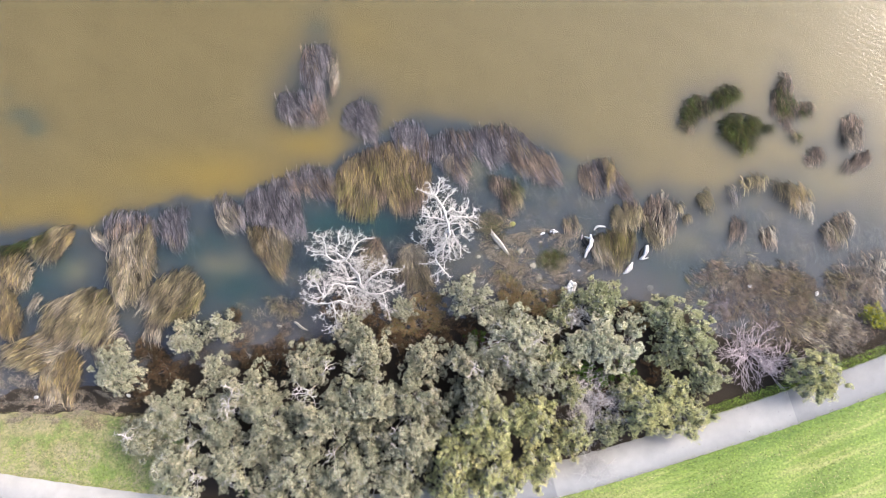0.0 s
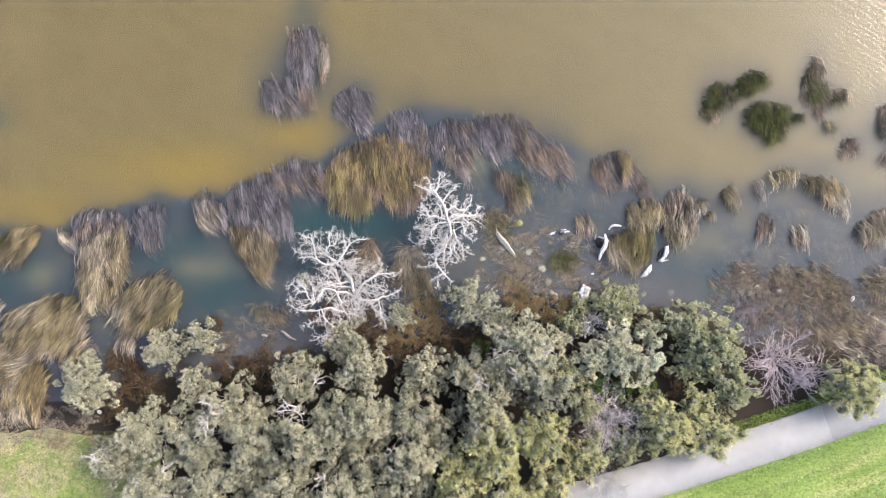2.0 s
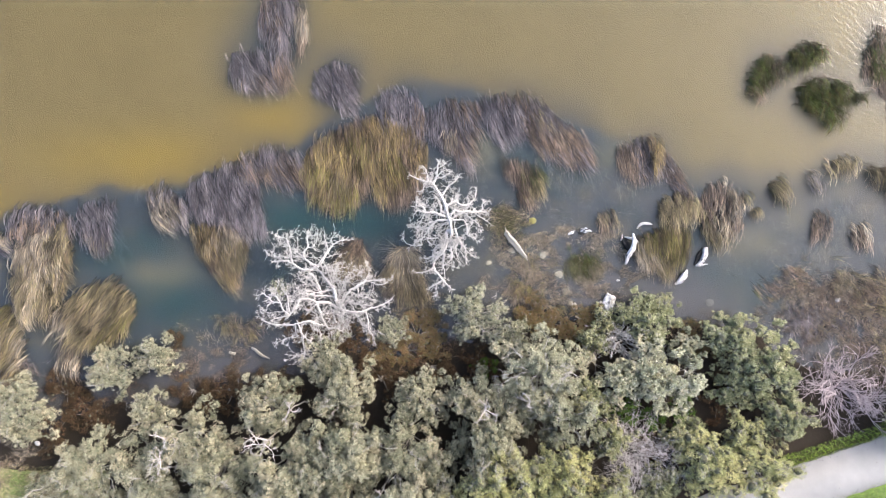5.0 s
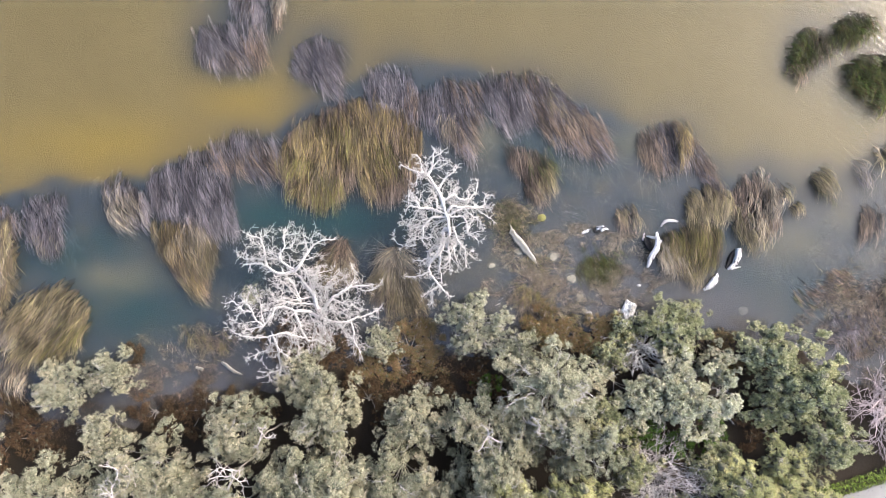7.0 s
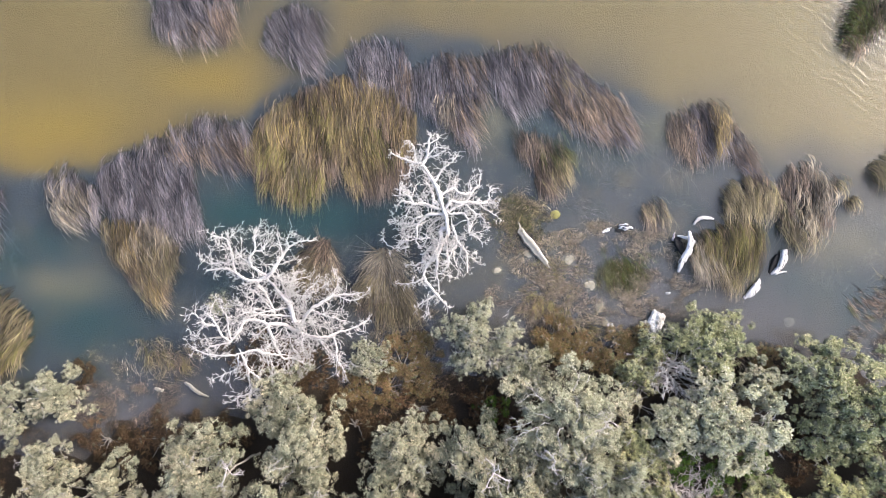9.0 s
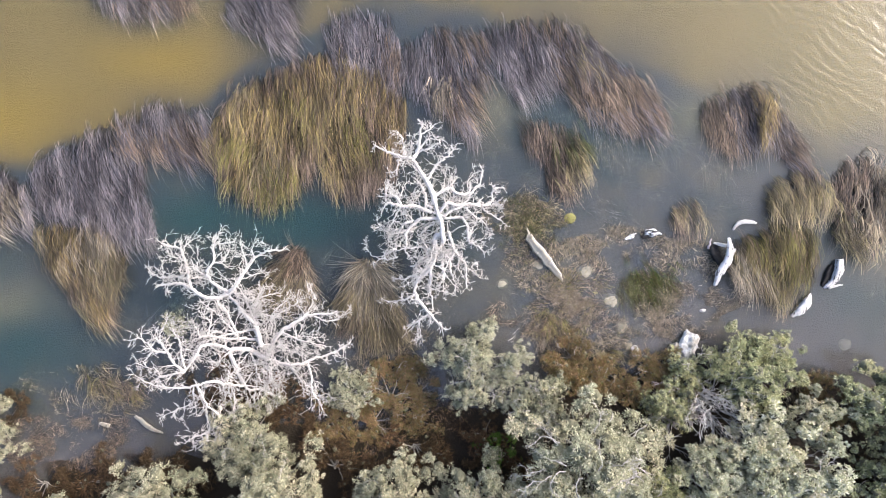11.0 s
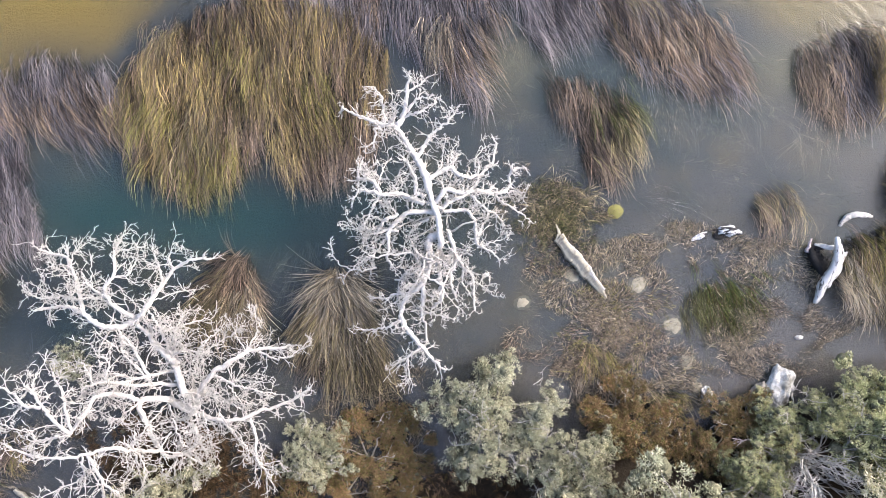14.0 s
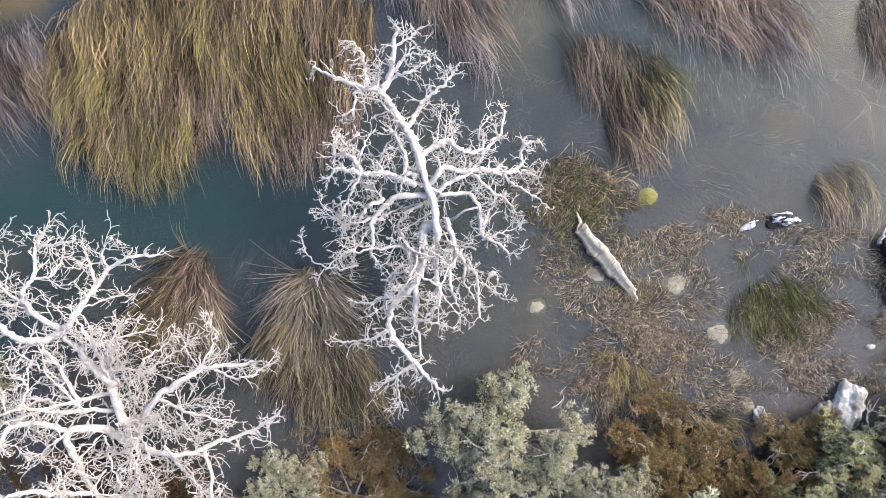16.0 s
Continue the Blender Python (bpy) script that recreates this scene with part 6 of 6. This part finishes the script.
SNAG = "bare bleached branch standing among grey-green crowns"
snag(-7.93, -8.44, 3.0, 1.0, 1, 5, SNAG)
snag(-12.47, -9.26, 3.0, 0.9, 2, 5, SNAG)
snag(-12.31, -8.27, 3.0, 0.8, 3, 3, SNAG)
snag(-14.78, -11.56, 3.0, 0.6, 4, 3, SNAG)
snag(-6.88, -7.12, 3.0, 0.7, 5, 4, SNAG)
snag(-2.77, -10.58, 3.0, 0.5, 6, 3, SNAG)
snag(-14.45, -13.37, 3.0, 0.7, 7, 3, SNAG)
snag(-6.39, -11.89, 3.0, 0.5, 8, 3, SNAG)
snag(-18.72, -10.90, 3.0, 0.6, 9, 3, SNAG)
snag(1.83, -6.96, 3.0, 0.7, 10, 5, SNAG)
snag(5.12, -5.64, 3.0, 0.8, 11, 5, SNAG)
snag(3.81, -6.63, 3.0, 0.6, 12, 4, SNAG)
dead_bush(8.30, -4.25, 1.50, 1.7, 2.8, 5, M_TWIG, 34, "small grey leafless shrub among silvery leaves", 3)
dead_bush(7.55, -4.35, 1.00, 1.0, 2.4, 6, M_DRYTWIG, 18, "small red-brown leafless shrub", 3)


# ---- loose reed mats, litter and grass: nobody could count these ----
def litter(cx, cy, rx, ry, mats, count, length, seed, label, z=0.0, up=0.06):
    """Broken stems in swirling drifts, half afloat."""
    r = np.random.default_rng(seed)
    rx, ry = rx / 28.0, ry / 28.0
    for k, mat in enumerate(mats):
        n = int(2.3 * count) // len(mats)
        spot = disc(n, 0, 0, rx, ry, 0, r)
        x, y = spot[:, 0] + cx, spot[:, 1] + cy
        keep = wave(x, y, 2.1, seed) + 0.8 * wave(x, y, 5.3, seed + 1) + r.normal(0, 0.35, n) > 0.1
        spot, x, y = spot[keep], x[keep], y[keep]
        swirl = 150 * wave(x, y, 1.4, seed + 2) + r.normal(0, 35, len(x))
        v, f, a = blades(spot, up, 0.72 * length, swirl, 0.01, 0.012, r, segs=2, droop=0.9, sink=0.01, curl=0.45)
        v[:, 2] += z + np.maximum(land(v[:, 0] + cx, v[:, 1] + cy), 0)
        ob = new("reed_litter", mesh_from("reed_litter", v, f, mat, a))
        ob.location = (cx, cy, 0)
        tagged(ob, label, "reed litter", kind="stuff")


MAT = "mat of broken brown reed stems floating in the shallows"
litter(5.75, -0.59, 84, 54, (M_PALE, M_OLIVE, M_THATCH, M_THATCH), 9000, 0.26, 1, MAT)
litter(8.07, -1.41, 46, 26, (M_PALE, M_THATCH), 3800, 0.22, 2, MAT)
litter(3.96, -1.84, 50, 30, (M_THATCH, M_THATCH, M_BROWN), 3600, 0.24, 3, MAT)
litter(3.07, 1.19, 34, 30, (M_OLIVE, M_BROWN), 2000, 0.2, 4, MAT)
litter(-11.76, -5.42, 70, 26, (M_THATCH, M_BROWN), 4200, 0.24, 5, MAT)
litter(-10.51, -3.81, 70, 22, (M_OLIVE, M_THATCH), 1100, 0.2, 6, MAT)
litter(-26.96, -8.10, 70, 50, (M_THATCH, M_PALE), 5200, 0.25, 7, MAT)
litter(-22.67, -9.78, 90, 22, (M_PALE, M_PALE, M_THATCH), 4200, 0.22, 8, MAT)
litter(-20.34, -6.49, 60, 40, (M_BROWN, M_PURPLE), 2600, 0.25, 9, MAT)
litter(21.65, -3.81, 150, 66, (M_THATCH, M_PURPLE, M_OLIVE, M_PALE), 17000, 0.3, 10, MAT)
litter(25.58, -5.77, 90, 40, (M_THATCH, M_PURPLE), 4000, 0.3, 11, MAT)
litter(-1.58, -5.06, 70, 30, (M_BROWN, M_LEAF_RUST), 2600, 0.2, 12, MAT)


def grass(spots, heights, mats, seed, label, length=0.11):
    r = np.random.default_rng(seed)
    for k, mat in enumerate(mats):
        some = spots[k::len(mats)]
        v, f, a = blades(some, 0.09, length, 0, 120, 0.024, r, segs=1, droop=0.2, sink=0.01)
        v[:, 2] += np.repeat(heights[k::len(mats)], 4)
        tagged(new("grass", mesh_from("grass", v, f, mat, a)), label, "grass", kind="stuff")


M_GRASS = blade_material("green_grass", (0.070, 0.118, 0.014), (0.139, 0.209, 0.028), (0.209, 0.264, 0.056), (0.313, 0.292, 0.139), 0.12)
M_HAY = blade_material("dry_grass", (0.167, 0.153, 0.063), (0.278, 0.258, 0.125), (0.362, 0.327, 0.195), (0.209, 0.230, 0.070), 0.3)


def beside_path(n, k0, k1, near, deep, r):
    out = []
    for k, s in zip(r.uniform(k0, k1, n), r.uniform(0, 1, n)):
        c, nrm = way_point(k)
        out.append(c + nrm * (near + (deep - near) * s))
    return np.array(out)


r = np.random.default_rng(9)
for near, deep, n in ((-1.15, -1.0, 500), (1.15, 0.95, 420), (-1.0, 1.0, 40)):
    spots = beside_path(n, 8.0, 13.2, near, deep, r)
    v, f, a = blades(spots, 0.02, 0.06, 0, 120, 0.016, r, segs=1, droop=0.3, sink=-0.004)
    v[:, 2] += 0.604
    tagged(new("leaf_litter", mesh_from("leaf_litter", v, f, M_UNDER, a)), "dark fallen leaves along the footpath edge", "leaf litter", kind="stuff")
spots = beside_path(60000, 7.5, 13.2, -0.93, -9.0, r)
band = np.sin(spots[:, 1] * 2.2 - spots[:, 0] * 0.98 + 0.8 * wave(spots[:, 0], spots[:, 1], 0.5, 1.0))
dry = band + r.normal(0, 0.45, len(spots)) > 0.7
grass(spots[~dry], np.full((~dry).sum(), 0.585), (M_GRASS,), 1, "mown green grass on the lawn")
grass(spots[dry], np.full(dry.sum(), 0.585), (M_HAY,), 2, "dry straw streaks in the mown grass")
spots = np.stack([r.uniform(-30, -18, 26000), r.uniform(-15.5, -10.4, 26000)], 1)
dry = wave(spots[:, 0], spots[:, 1], 1.1, 0.3) + 0.6 * (spots[:, 1] + 12.8) + r.normal(0, 0.4, len(spots)) > -0.1
high = land(spots[:, 0], spots[:, 1]) + 0.015
grass(spots[~dry], high[~dry], (M_GRASS,), 3, "green patches of the grass verge")
grass(spots[dry], high[dry], (M_HAY,), 4, "dry patches of the grass verge")
spots = beside_path(7000, 9.9, 13.2, 1.02, 1.7, r)
grass(spots, np.full(len(spots), 0.50), (M_GRASS,), 5, "bright green grass strip along the footpath", 0.16)
driftwood("pale broken log beside the leafless bush", [("log", [(21.66, -7.11, 0.50), (22.10, -6.95, 0.60), (22.55, -6.96, 0.55)], [0.05, 0.11, 0.07], M_LOG, 0.7)], 10)
FLOWER = unit_tree(95, M_BLOOM, "yellow flowering weed on the marsh edge", twigs=0, category="weed")
planted([FLOWER], [(27.34, -4.41, 0.40, 1.0, 0.7), (26.74, -4.12, 0.40, 0.6, 0.5)])
litter(-6.04, -3.91, 50, 26, (M_THATCH, M_UNDER), 3600, 0.26, 13, MAT)
# near-black bank litter: the trees' dark reflection is put into its colour
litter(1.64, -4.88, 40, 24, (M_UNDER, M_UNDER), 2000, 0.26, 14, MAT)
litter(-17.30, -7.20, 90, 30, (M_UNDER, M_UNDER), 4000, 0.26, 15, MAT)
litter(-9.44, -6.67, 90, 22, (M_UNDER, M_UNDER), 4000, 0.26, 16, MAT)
litter(-21.24, -10.78, 62, 16, (M_OLIVE, M_BROWN), 3600, 0.26, 17, "dry weeds along the edge of the verge")
litter(-25.89, -10.71, 70, 10, (M_PALE, M_THATCH), 2600, 0.24, 18, "dry weeds along the edge of the verge")
litter(4.14, -1.13, 40, 30, (M_LUSH, M_THATCH), 1500, 0.3, 19, MAT)
litter(-24.82, -10.14, 80, 14, (M_PALE, M_BROWN), 2600, 0.2, 20, "dry weeds along the edge of the verge")
SUNK = "drowned reed stems and weed just under the water"
litter(5.20, 0.20, 130, 84, (M_UNDER, M_RUSH, M_THATCH), 9000, 0.34, 21, SUNK, -0.07)
litter(4.60, 3.90, 110, 40, (M_UNDER, M_RUSH, M_THATCH), 4000, 0.40, 22, SUNK, -0.07)
litter(-8.20, -1.60, 60, 60, (M_UNDER, M_THATCH), 3000, 0.34, 23, SUNK, -0.07)
litter(18.50, 0.60, 190, 60, (M_UNDER, M_THATCH, M_PURPLE), 6000, 0.42, 24, SUNK, -0.07)
litter(-1.20, -2.90, 46, 30, (M_OLIVE, M_THATCH, M_UNDER), 2600, 0.30, 25, MAT)
litter(0.60, -1.60, 34, 40, (M_UNDER, M_THATCH), 1800, 0.28, 26, SUNK, -0.05)
